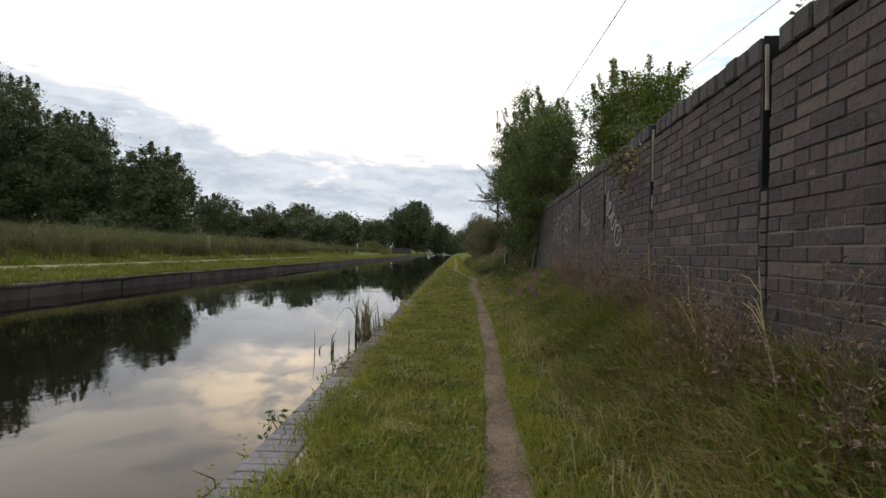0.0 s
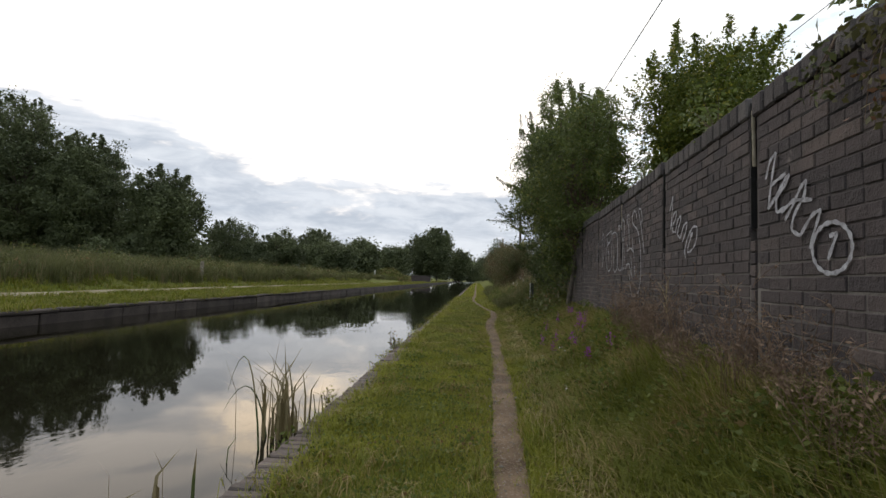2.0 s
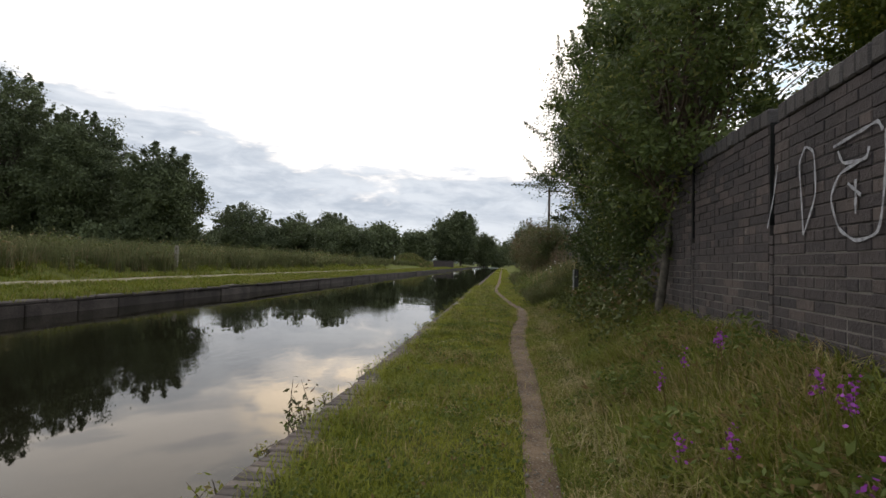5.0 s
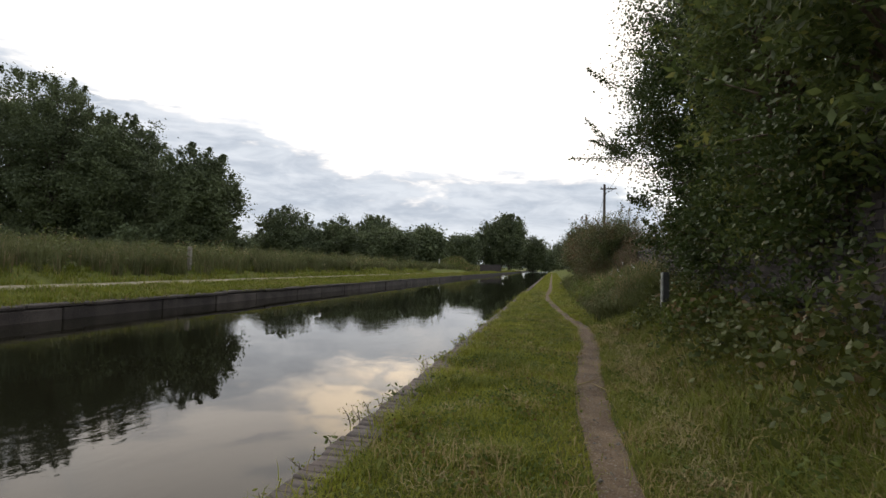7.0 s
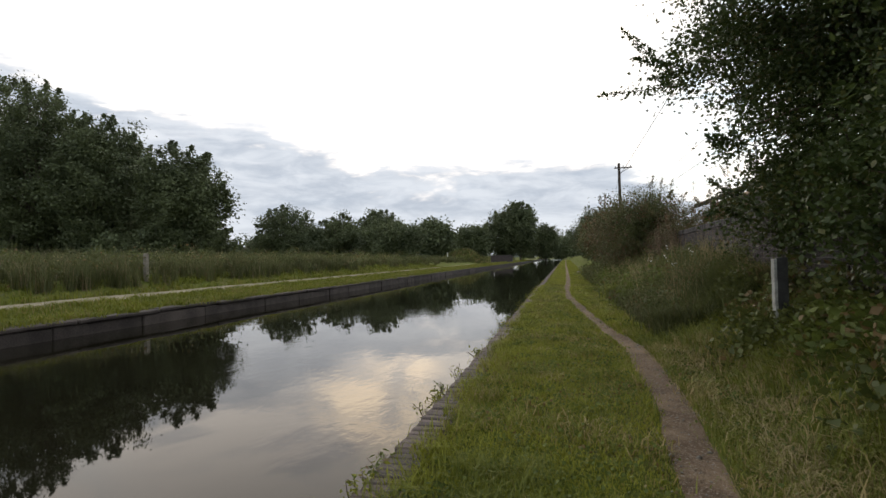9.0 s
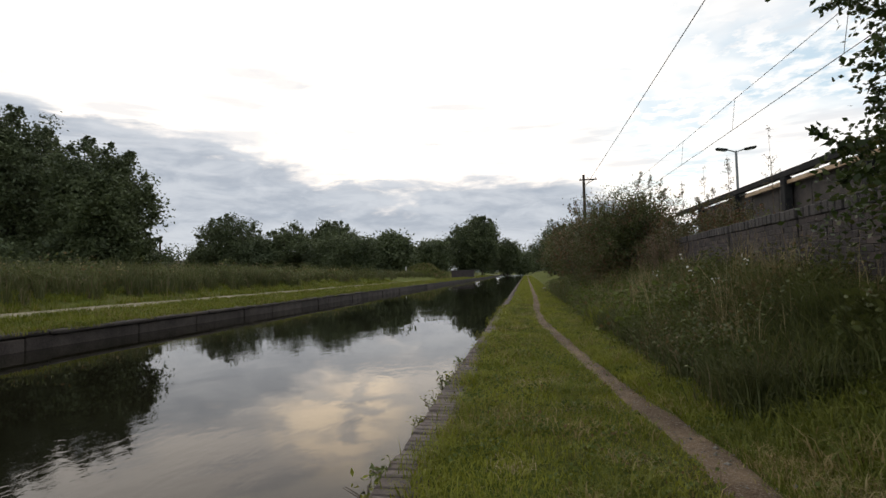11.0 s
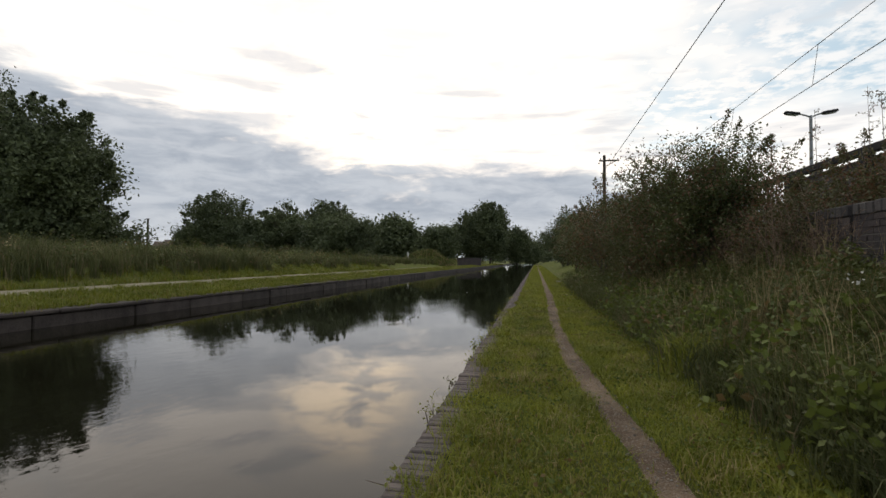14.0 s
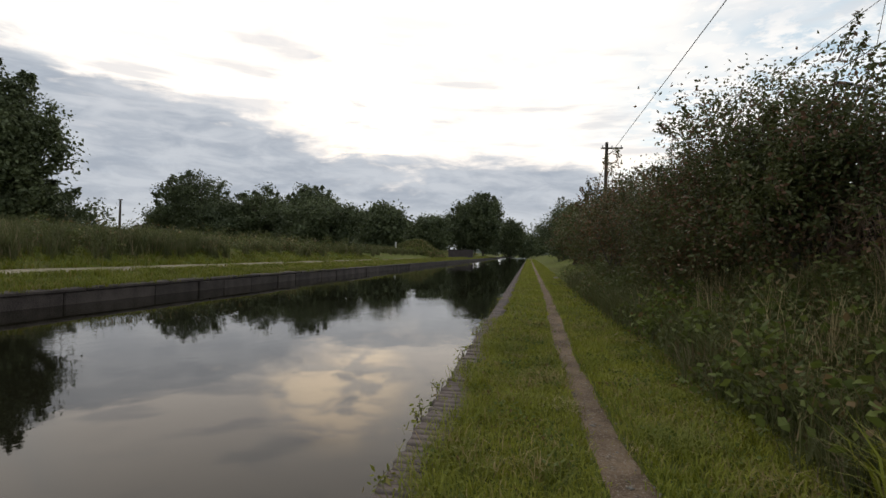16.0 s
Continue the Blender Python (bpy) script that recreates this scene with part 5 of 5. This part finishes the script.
cable("contact_wire", (7.95, 110, 6.3), (7.95, -30, 6.3), 0.0, 0.012, "railway contact wire below the catenary")
for k, yy in enumerate((29.5, 36.5, 43.0, 50.0)):
    cable("dropper_wire", (8.0, yy, 7.47), (7.95, yy + 0.25, 6.3), 0.0, 0.008, "thin dropper between railway wires")


def street_lamp(x, y, top):
    z = float(land(x, y)) - 0.1
    h = top - z
    thing = empty("platform_lamp", (x, y, z), "twin-headed grey lamp post on the railway platform", "lamp post")
    t = np.linspace(0, 1, 5)
    mesh_part("column", tubes_mesh("column", [(np.stack([t * 0, t * 0, t * h], 1), 0.07 - 0.025 * t)], MAT["grey_steel"], 10), thing)
    for s in (-1, 1):
        arm = np.array([(0, 0, h - 0.05), (s * 0.18, 0, h + 0.02), (s * 0.36, 0, h + 0.07)])
        mesh_part("arm", tubes_mesh("arm", [(arm, np.full(3, 0.025))], MAT["grey_steel"], 6), thing)
        head = part("lamp_head", box_bm((0.46, 0.2, 0.09), (s * 0.56, 0, h + 0.10), 0.03, turn=Matrix.Rotation(-s * 0.16, 4, "Y")), MAT["steel"], thing, "dark lantern head")
        part("lens", box_bm((0.34, 0.15, 0.03), (s * 0.57, 0, h + 0.05), 0.01, turn=Matrix.Rotation(-s * 0.16, 4, "Y")), MAT["grey_steel"], head, "clouded lens")
    part("sign_box", box_bm((0.30, 0.06, 0.22), (0.18, 0, h - 1.9), 0.01), MAT["black_paint"], thing)


street_lamp(8.65, 38.3, 5.8)


def platform_fence():
    thing = empty("platform_fence", (5.0, 14.0, 1.0), "dark steel platform fence with panels and a tan strip", "fence")
    L = 22.0
    part("top_rail", box_bm((0.12, L, 0.13), (0, L / 2 - 2.0, 1.78), 0.01), MAT["steel"], thing)
    part("strip", box_bm((0.05, 16.0, 0.075), (-0.02, 6.5, 1.60), 0.004), MAT["tan"], thing, "pale tan strip below the top rail")
    y = 0.4
    while y < 19.5:
        part("post", box_bm((0.15, 0.17, 1.75), (-0.02, y, 0.83), 0.01), MAT["steel"], thing)
        y += 2.45
    y = -1.5
    k = 0
    while y < 17.5:
        part("panel", box_bm((0.03, 1.2, 1.70), (0.10, y + 0.6, 0.84), 0.005), MAT["panel"], thing, "dark brown fence panel")
        y += 1.225
    return thing


platform_fence()
shed = empty("platform_cabinet", (6.0, 31.6, 1.0), "small pale trackside cabinet beside the fence", "cabinet")
part("body", box_bm((0.6, 0.5, 1.35), (0, 0, 0.67), 0.02), MAT["white_paint"], shed)
part("lid", box_bm((0.66, 0.56, 0.05), (0, 0, 1.37), 0.01), MAT["grey_steel"], shed)
part("door", box_bm((0.5, 0.02, 1.1), (0, -0.262, 0.66), 0.004), MAT["grey_steel"], shed)
grass_patch("platform_weeds", 60, 22000, lambda y: wall_x(y) + 0.22, lambda y: wall_x(y) + 2.0, 18.5, 34, (0.2, 0.75), 0.012, (0.3, 1.1), MAT["tall_grass"], "weeds growing behind the low wall", False, 0.04)


rngo = np.random.default_rng(61)
ox, oy = scatter(rngo, 60, lambda y: wall_x(y) + 0.25, lambda y: wall_x(y) + 1.1, 19.5, 27.5)
oi = np.repeat(np.arange(60), 110)
op = np.stack([ox[oi], oy[oi], np.zeros(len(oi))], 1) + rngo.normal(size=(len(oi), 3)) * np.array([0.13, 0.16, 0.0])
op[:, 2] = land(op[:, 0], op[:, 1]) + rngo.uniform(0.05, 1.0, len(oi)) * rngo.uniform(0.3, 0.75, 60)[oi]
tagged(new("weeds", leaf_mesh("weeds", op, 0.05 * rngo.uniform(0.5, 1.3, len(op)), MAT["bramble"], rngo, 0.55, 0.1)), "olive green weeds growing over the low wall", "weeds", kind="stuff")


def plume(seed, x, y, h, label):
    """A tall weed with a feathery head."""
    rng = np.random.default_rng(seed)
    z = float(land(x, y)) - 0.03
    thing = empty("tall_weed", (x, y, z), label, "weed", "tall weeds behind the wall")
    lines = [(np.array([(0, 0, 0), (0.02, 0, h * 0.5), (0.0, 0.02, h)]), np.array([0.008, 0.006, 0.002]))]
    pts = []
    for k in range(16):
        t = rng.uniform(0.5, 1.0)
        d = rng.normal(size=3) * np.array([1, 1, 0.4]) + np.array([0, 0, 0.6])
        d = d / np.linalg.norm(d) * 0.32 * (1.15 - t)  * h * 0.5
        a = np.array([0.01, 0.01, h * t])
        lines.append((np.stack([a, a + d * 0.6, a + d]), np.array([0.003, 0.002, 0.0015])))
        pts.append(a + d * rng.uniform(0.3, 1, (9, 1)) + rng.normal(size=(9, 3)) * 0.02)
    fine(mesh_part("stem", tubes_mesh("stem", lines, MAT["twig"], 4), thing))
    p = np.concatenate(pts)
    fine(mesh_part("seed_head", leaf_mesh("seed_head", p, rng.uniform(0.02, 0.05, len(p)), MAT["brown_hedge"], rng, 0.5), thing))


for k, (x, y, h) in enumerate([(4.3, 29.2, 2.3), (4.5, 28.2, 2.4), (4.2, 27.4, 2.0), (4.6, 26.4, 2.5), (4.1, 30.3, 2.2)]):
    plume(80 + k, x, y, h, "tall dry weed with a feathery seed head")


# ---- reeds and water-edge plants ----
def reed_clump(seed, x, y, n, h, label):
    rng = np.random.default_rng(seed)
    at = np.stack([rng.normal(size=n) * 0.07, rng.normal(size=n) * 0.15, np.full(n, 0.0)], 1)
    thing = empty("reed_clump", (x, y, WATER_Z - 0.02), label, "reeds")
    hh = rng.uniform(h * 0.35, h, n)
    for k in range(n):
        mesh_part("blade", blade_mesh("blade", at[k:k + 1], hh[k:k + 1], rng.uniform(0.009, 0.022, 1), rng.uniform(0.03, 0.75, 1), MAT["reed"], rng, 0.8), thing)
    bent = []
    if n < 12:
        return thing
    for k in range(max(1, n // 9)):
        a = rng.uniform(2.2, 4.2)
        d = np.array([math.cos(a), math.sin(a), 0])
        L = rng.uniform(0.3, 0.5) * h
        o = np.array([rng.normal() * 0.08, rng.normal() * 0.2, 0])
        t = np.linspace(0, 1, 9)[:, None]
        bent.append((o + d * L * t ** 1.3 * 1.2 + np.array([0, 0, 1.0]) * (L * 1.5 * np.sin(np.pi * 0.82 * t)), 0.006 * (1.15 - t[:, 0])))
    fine(mesh_part("bent_reed", tubes_mesh("bent_reed", bent, MAT["reed"], 4), thing))
    return thing


reed_clump(1, -1.07, 6.15, 44, 0.74, "clump of green reeds with bent blades in the canal")
reed_clump(2, -1.0, 6.65, 10, 0.42, "thin clump of reeds at the canal edge")
reed_clump(3, -1.19, 5.1, 7, 0.34, "few thin reed stems standing in the canal")


def edge_weed(seed, x, y, h, leaves, leaf, mat, label):
    rng = np.random.default_rng(seed)
    thing = empty("edge_plant", (x, y, -0.05), label, "plant", "plants along the coping")
    lines, pts = [], []
    for k in range(rng.integers(3, 7)):
        d = np.array([rng.normal() * 0.25 - 0.1, rng.normal() * 0.25, 1.0])
        L = h * rng.uniform(0.6, 1.0)
        o = np.array([rng.normal() * 0.02, rng.normal() * 0.06, 0])
        lines.append((np.stack([o, o + d * L * 0.5, o + d * L + np.array([rng.normal() * 0.03, rng.normal() * 0.03, 0])]), np.array([0.004, 0.003, 0.0012])))
        t = rng.uniform(0.1, 1, leaves)[:, None]
        pts.append(o + d * L * t + rng.normal(size=(leaves, 3)) * 0.022)
    fine(mesh_part("stem", tubes_mesh("stem", lines, MAT["twig"], 4), thing))
    p = np.concatenate(pts)
    fine(mesh_part("leaves", leaf_mesh("leaves", p, leaf * rng.uniform(0.6, 1.3, len(p)), mat, rng, 0.45), thing))


rng0 = random.Random(21)
edge_weed(200, -0.95, 10.0, 0.30, 16, 0.05, MAT["brown_hedge"], "reddish-brown dock plant on the coping edge")
y = 1.6
k = 0
while y < 34:
    edge_weed(210 + k, COPING_X0 - rng0.uniform(0.0, 0.03), y, rng0.uniform(0.05, 0.15), rng0.randrange(8, 16), rng0.uniform(0.02, 0.04), MAT["grass"] if k % 3 else MAT["bramble"], "small green weeds growing from the coping joints")
    y += rng0.choice((0.24, 0.35, 0.5, 0.9))
    k += 1


# purple vetch and white flowers on the bank
def flowers(name, seed, places, mat, label, n=26, size=0.018):
    rng = np.random.default_rng(seed)
    for x, y, h in places:
        z = float(land(x, y)) - 0.02
        thing = empty(name, (x, y, z), label, "flower", "flowers on the bank")
        top = np.array([rng.normal() * 0.04, rng.normal() * 0.04, h])
        fine(mesh_part("stem", tubes_mesh("stem", [(np.stack([top * 0, top * 0.5 + np.array([0.01, 0, 0]), top]), np.array([0.003, 0.0025, 0.002]))], MAT["bramble"], 4), thing))
        p = top + rng.normal(size=(n, 3)) * np.array([0.013, 0.013, 0.032])
        fine(mesh_part("bloom", leaf_mesh("bloom", p, size * rng.uniform(0.7, 1.4, n), mat, rng, 0.7), thing))


rng1 = np.random.default_rng(4)
px = rng1.uniform(0.12, 0.62, 17)
py = rng1.uniform(6.6, 10.2, 17)
flowers("purple_flower", 5, [(float(bank_x(b)) + a, b, 0.22 + 0.16 * a) for a, b in zip(px, py)], MAT["purple"], "purple vetch flower spike in the bank grass")
flowers("white_flower", 6, [(float(bank_x(b)) + 0.5 + 0.6 * a, b, 0.5 + 0.2 * a) for a, b in zip(rng1.uniform(0, 1, 5), rng1.uniform(20, 24.5, 5))], MAT["white_petal"], "pale bindweed flower among the brambles", 7, 0.026)
flowers("white_flower", 7, [(float(bank_x(b)) + 0.1 + 0.3 * a, b, 0.12) for a, b in zip(rng1.uniform(0, 1, 6), rng1.uniform(6.8, 9, 6))], MAT["white_petal"], "small white flower in the bank grass", 7, 0.02)


# dead stalks against the wall and plants rooted in its capping
def stalks(seed, x, y, h, n, label, name="dead_stalk"):
    rng = np.random.default_rng(seed)
    z = float(land(x, y)) - 0.02
    thing = empty(name, (x, y, z), label, "dead plant")
    lines = []
    main = np.array([(0, 0, 0), (0.01, 0.03, h * 0.35), (0.0, 0.10, h * 0.7), (0.02, 0.16, h)])
    lines.append((main, np.array([0.004, 0.0035, 0.003, 0.0015])))
    for k in range(n):
        t = rng.uniform(0.3, 0.95)
        a = np.array([np.interp(t * h, main[:, 2], main[:, i]) for i in range(3)])
        s = rng.choice((-1, 1))
        d = np.array([rng.normal() * 0.2 - 0.05, s * rng.uniform(0.5, 1.0), rng.uniform(0.3, 1.1)])
        L = h * rng.uniform(0.18, 0.4)
        lines.append((np.stack([a, a + d * L * 0.5 + np.array([0, 0, 0.02]), a + d * L]), np.array([0.0025, 0.0018, 0.001])))
    fine(mesh_part("stem", tubes_mesh("stem", lines, MAT["straw"], 4), thing))


stalks(1, 1.12, 1.75, 0.62, 7, "pale dead branching stalk in front of the brick wall")
stalks(2, 1.20, 2.5, 0.55, 6, "pale dead branching stalk in front of the brick wall")
stalks(3, 1.30, 3.3, 0.62, 6, "pale dead branching stalk in front of the brick wall")
stalks(4, 1.62, 6.6, 0.5, 5, "pale dead branching stalk in front of the brick wall")


def stem_thicket(seed, x, y, h, n, label, mat, reach=0.22, r=0.0016, seeds=0):
    """A bush of thin dead stems that fork and arch."""
    rng = np.random.default_rng(seed)
    thing = empty("dead_weeds", (x, y, float(land(x, y)) - 0.02), label, "dead plant", "dead weeds along the wall")
    lines, pts = [], []
    for k in range(n):
        a = rng.uniform(0, 2 * np.pi)
        out = np.array([0.45 * math.cos(a) - 0.15, math.sin(a), 0]) * reach * rng.uniform(0.2, 1.0)
        o = np.array([rng.normal() * 0.03, rng.normal() * 0.06, 0])
        L = h * rng.uniform(0.55, 1.0)
        t = np.linspace(0, 1, 5)[:, None]
        main = o + out * t ** 1.6 + np.array([0, 0, L]) * t + rng.normal(size=(5, 3)) * 0.008 * t
        lines.append((main, r * (1.2 - 0.8 * t[:, 0])))
        for j in range(4):
            i = rng.integers(2, 5)
            d = np.array([rng.normal() * 0.5, rng.normal(), rng.uniform(0.1, 1.0)])
            d = d / np.linalg.norm(d) * h * rng.uniform(0.12, 0.3)
            lines.append((np.stack([main[i], main[i] + d * 0.5 + np.array([0, 0, 0.01]), main[i] + d]), np.array([r * 0.7, r * 0.55, r * 0.35])))
            pts.append(main[i] + d * rng.uniform(0.3, 1.0, (max(seeds, 1), 1)) + rng.normal(size=(max(seeds, 1), 3)) * 0.008)
    fine(mesh_part("stem", tubes_mesh("stem", lines, mat, 3), thing))
    if seeds:
        p = np.concatenate(pts)
        fine(mesh_part("seed_head", leaf_mesh("seed_head", p, rng.uniform(0.01, 0.028, len(p)), mat, rng, 0.4), thing))


rngw = np.random.default_rng(19)
for k in range(34):
    yk = 1.3 + 6.6 * (k + rngw.uniform(0, 1)) / 34
    stem_thicket(300 + k, float(wall_x(yk)) - rngw.uniform(0.08, 0.24), yk, rngw.uniform(0.32, 0.62), 18, "brown dead weeds with fine forked stems against the wall", MAT["dead_stem"], 0.26, 0.0021, seeds=3)
for k in range(16):
    yk = 25.0 + 4.0 * (k + rngw.uniform(0, 1)) / 16
    stem_thicket(340 + k, float(wall_x(yk)) - rngw.uniform(0.15, 0.5), yk, rngw.uniform(0.7, 1.15), 10, "tall bare brown stems below the open shrub", MAT["dead_stem"], 0.35, 0.004)


def wall_plant(seed, y, z, n, drop, mat, label):
    rng = np.random.default_rng(seed)
    x = float(wall_x(y)) - 0.03
    thing = empty("wall_plant", (x, y, z), label, "plant")
    p = np.stack([-np.abs(rng.normal(size=n)) * 0.05 - 0.01, rng.normal(size=n) * 0.10, -rng.uniform(0, 1, n) ** 1.3 * drop], 1)
    p[:, 1] *= 1 - 0.6 * (-p[:, 2] / drop)
    fine(mesh_part("leaves", leaf_mesh("leaves", p, rng.uniform(0.02, 0.045, n), mat, rng, 0.6), thing))
    lines = [(np.array([(0, 0, 0), (-0.05, dy * 0.5, -drop * 0.5), (-0.05, dy, -drop * 0.95)]), np.array([0.004, 0.003, 0.001])) for dy in (-0.08, 0.0, 0.07)]
    fine(mesh_part("stem", tubes_mesh("stem", lines, MAT["twig"], 4), thing))


wall_plant(1, 4.45, 1.90, 190, 0.40, MAT["brown_hedge"], "brownish ivy hanging down the brick wall")
wall_plant(2, 4.05, 1.82, 60, 0.20, MAT["rough_grass"], "tuft of moss and grass in the wall")
wall_plant(3, 4.75, 1.92, 90, 0.25, MAT["elder"], "small ivy trail on the wall top")


def wall_top_sprig(seed, y, h, label):
    rng = np.random.default_rng(seed)
    x = float(wall_x(y)) + 0.10
    z = 1.93 + 0.012 * (y - 2)
    thing = empty("sapling", (x, y, z), label, "plant", "saplings over the wall")
    lines, pts = [], []
    for k in range(5):
        d = np.array([rng.normal() * 0.3 - 0.15, rng.normal() * 0.5, 0.8])
        L = h * rng.uniform(0.5, 1)
        t = np.linspace(0, 1, 4)[:, None]
        lines.append((d * L * t + np.array([0, 0, -0.15]) * t ** 2 * 0, 0.004 * (1.2 - t[:, 0])))
        tt = rng.uniform(0.35, 1, 26)[:, None]
        pts.append(d * L * tt + rng.normal(size=(26, 3)) * 0.05)
    fine(mesh_part("stem", tubes_mesh("stem", lines, MAT["twig"], 4), thing))
    p = np.concatenate(pts)
    fine(mesh_part("leaves", leaf_mesh("leaves", p, rng.uniform(0.03, 0.06, len(p)), MAT["ash"], rng, 0.5), thing))


for k, (y, h) in enumerate([(2.05, 0.30), (4.6, 0.45), (6.2, 0.35), (8.1, 0.3)]):
    wall_top_sprig(k, y, h, "leafy sapling shoots showing over the wall top")

# sticks and pebbles on and by the path
for k, (x, y, L, a) in enumerate([(0.50, 14.2, 0.42, 0.9), (0.62, 14.0, 0.30, 2.2), (-0.08, 13.6, 0.28, 2.0), (0.3, 20.8, 0.2, 1.2)]):
    t = np.linspace(-0.5, 0.5, 5)
    P = np.stack([t * L * math.cos(a), t * L * math.sin(a), 0.01 + 0.02 * (t + 0.5) ** 2], 1)
    ob = new("stick", tubes_mesh("stick", [(P, np.array([0.003, 0.005, 0.005, 0.004, 0.002]))], MAT["straw"], 5))
    ob.location = (x, y, float(land(x, y)) + 0.012)
    tagged(ob, "pale dry stick lying on the towpath", "stick", "sticks on the path")
rngp = np.random.default_rng(12)
ob = new("stone", brick_mesh("stone", 0.20, 0.12, 0.07, MAT["coping_pale"], 0.02))
ob.location = (0.78, 44.0, 0.03)
tagged(ob, "pale stone lying on the distant towpath", "stone")
n = 1500
yy = rngp.uniform(0.8, 30, n)
xx = path_x(yy) + rngp.normal(size=n) * 0.085
oct_v = np.array([(1, 0, 0), (0, 1, 0), (-1, 0, 0), (0, -1, 0), (0, 0, 0.7), (0, 0, -0.7)])
oct_f = np.array([(0, 1, 4), (1, 2, 4), (2, 3, 4), (3, 0, 4), (1, 0, 5), (2, 1, 5), (3, 2, 5), (0, 3, 5)])
sz = rngp.uniform(0.003, 0.009, n) * (1 + 1.2 * (rngp.uniform(size=n) < 0.06))
v = (np.stack([xx, yy, land(xx, yy) + 0.014], 1)[:, None, :] + oct_v[None] * sz[:, None, None] * rngp.uniform(0.6, 1.3, (n, 6, 1))).reshape(-1, 3)
f = (np.arange(n)[:, None, None] * 6 + oct_f[None]).reshape(-1, 3)
tagged(new("pebbles", fast_mesh("pebbles", v, f, MAT["pebble"])), "small pebbles and grit scattered on the path", "pebbles", kind="stuff")


# ---- distance ----
def house(x, y, w, d, eave, ridge, turn, label):
    z = float(land(x, y)) - 0.5
    thing = empty("house", (x, y, z), label, "house", "houses beyond the far bank")
    thing.rotation_euler = (0, 0, turn)
    part("wall", box_bm((w, d, eave), (0, 0, eave / 2)), MAT["render_wall"], thing)
    bm = bmesh.new()
    o = 0.3
    vs = [bm.verts.new(p) for p in [(-w / 2 - o, -d / 2 - o, eave - 0.1), (w / 2 + o, -d / 2 - o, eave - 0.1), (w / 2 + o, d / 2 + o, eave - 0.1), (-w / 2 - o, d / 2 + o, eave - 0.1), (-w / 2 - o, 0, ridge), (w / 2 + o, 0, ridge)]]
    for q in ((0, 1, 5, 4), (2, 3, 4, 5), (0, 4, 3), (1, 2, 5), (3, 2, 1, 0)):
        bm.faces.new([vs[i] for i in q])
    roof = part("roof", bm, MAT["roof"], thing)
    part("chimney", box_bm((0.6, 0.5, 1.3), (w * 0.3, 0, ridge + 0.2)), MAT["render_wall"], roof)
    for dx in (-w * 0.28, 0.0, w * 0.28):
        win = part("window", box_bm((1.1, 0.06, 1.1), (dx, -d / 2 - 0.02, eave - 1.2)), MAT["timber"], thing)
        part("pane", box_bm((0.92, 0.04, 0.92), (dx, -d / 2 - 0.05, eave - 1.2)), MAT["glass"], win)


for x, y, turn in [(-60, 100, 0.5), (-68, 107, 0.5), (-54, 116, 0.4), (-66, 124, 0.4), (-76, 118, 0.5)]:
    house(x, y, 9, 7, 2.2, 3.9, turn, "low house with a clay tiled roof beyond the bank")
tp = empty("utility_pole", (-44.5, 71.0, 0.5), "slim dark pole beyond the opposite bank", "pole")
mesh_part("shaft", tubes_mesh("shaft", [(np.array([(0, 0, 0), (0, 0, 2.6), (0, 0, 5.2)]), np.array([0.14, 0.12, 0.1]))], MAT["pole"], 8), tp)
part("top", box_bm((0.3, 0.3, 0.08), (0, 0, 5.2), 0.01), MAT["pole"], tp)


def hill():
    a = np.linspace(-1.35, 1.1, 120)
    R = 900.0
    h = 16 + 9 * np.sin(a * 5.0 + 0.8) + 5 * np.sin(a * 13.0) + 2.0 * np.sin(a * 41) + 1.5 * np.sin(a * 97 + 1)
    h = np.where(a < -0.25, h + 8, h * 0.55)
    X, Y = R * np.sin(a), R * np.cos(a)
    v = np.concatenate([np.stack([X * 0.85, Y * 0.85, 0 * a - 1], 1), np.stack([X * 0.95, Y * 0.95, h * 0.7], 1), np.stack([X, Y, h], 1), np.stack([X * 1.3, Y * 1.3, h * 0 - 1], 1)])
    n = len(a)
    i, j = np.meshgrid(np.arange(3), np.arange(n - 1), indexing="ij")
    f = np.stack([i * n + j, i * n + j + 1, (i + 1) * n + j + 1, (i + 1) * n + j], -1).reshape(-1, 4)
    me = fast_mesh("hill", v, f, MAT["hill"])
    me.shade_smooth()
    tagged(new("hill", me), "low wooded ridge on the horizon", "hill", kind="structure")


hill()
# abutment of brick at the distant narrows
ab = empty("abutment", (-10.2, 96, 0.0), "low brick parapet beside the distant canal bank", "parapet")
part("wall", box_bm((3.6, 0.5, 1.25), (0, 0, 0.7), 0.03), MAT["wall_brick"], ab)
part("capping", box_bm((3.8, 0.6, 0.12), (0, 0, 1.38), 0.03), MAT["wall_cap"], ab)
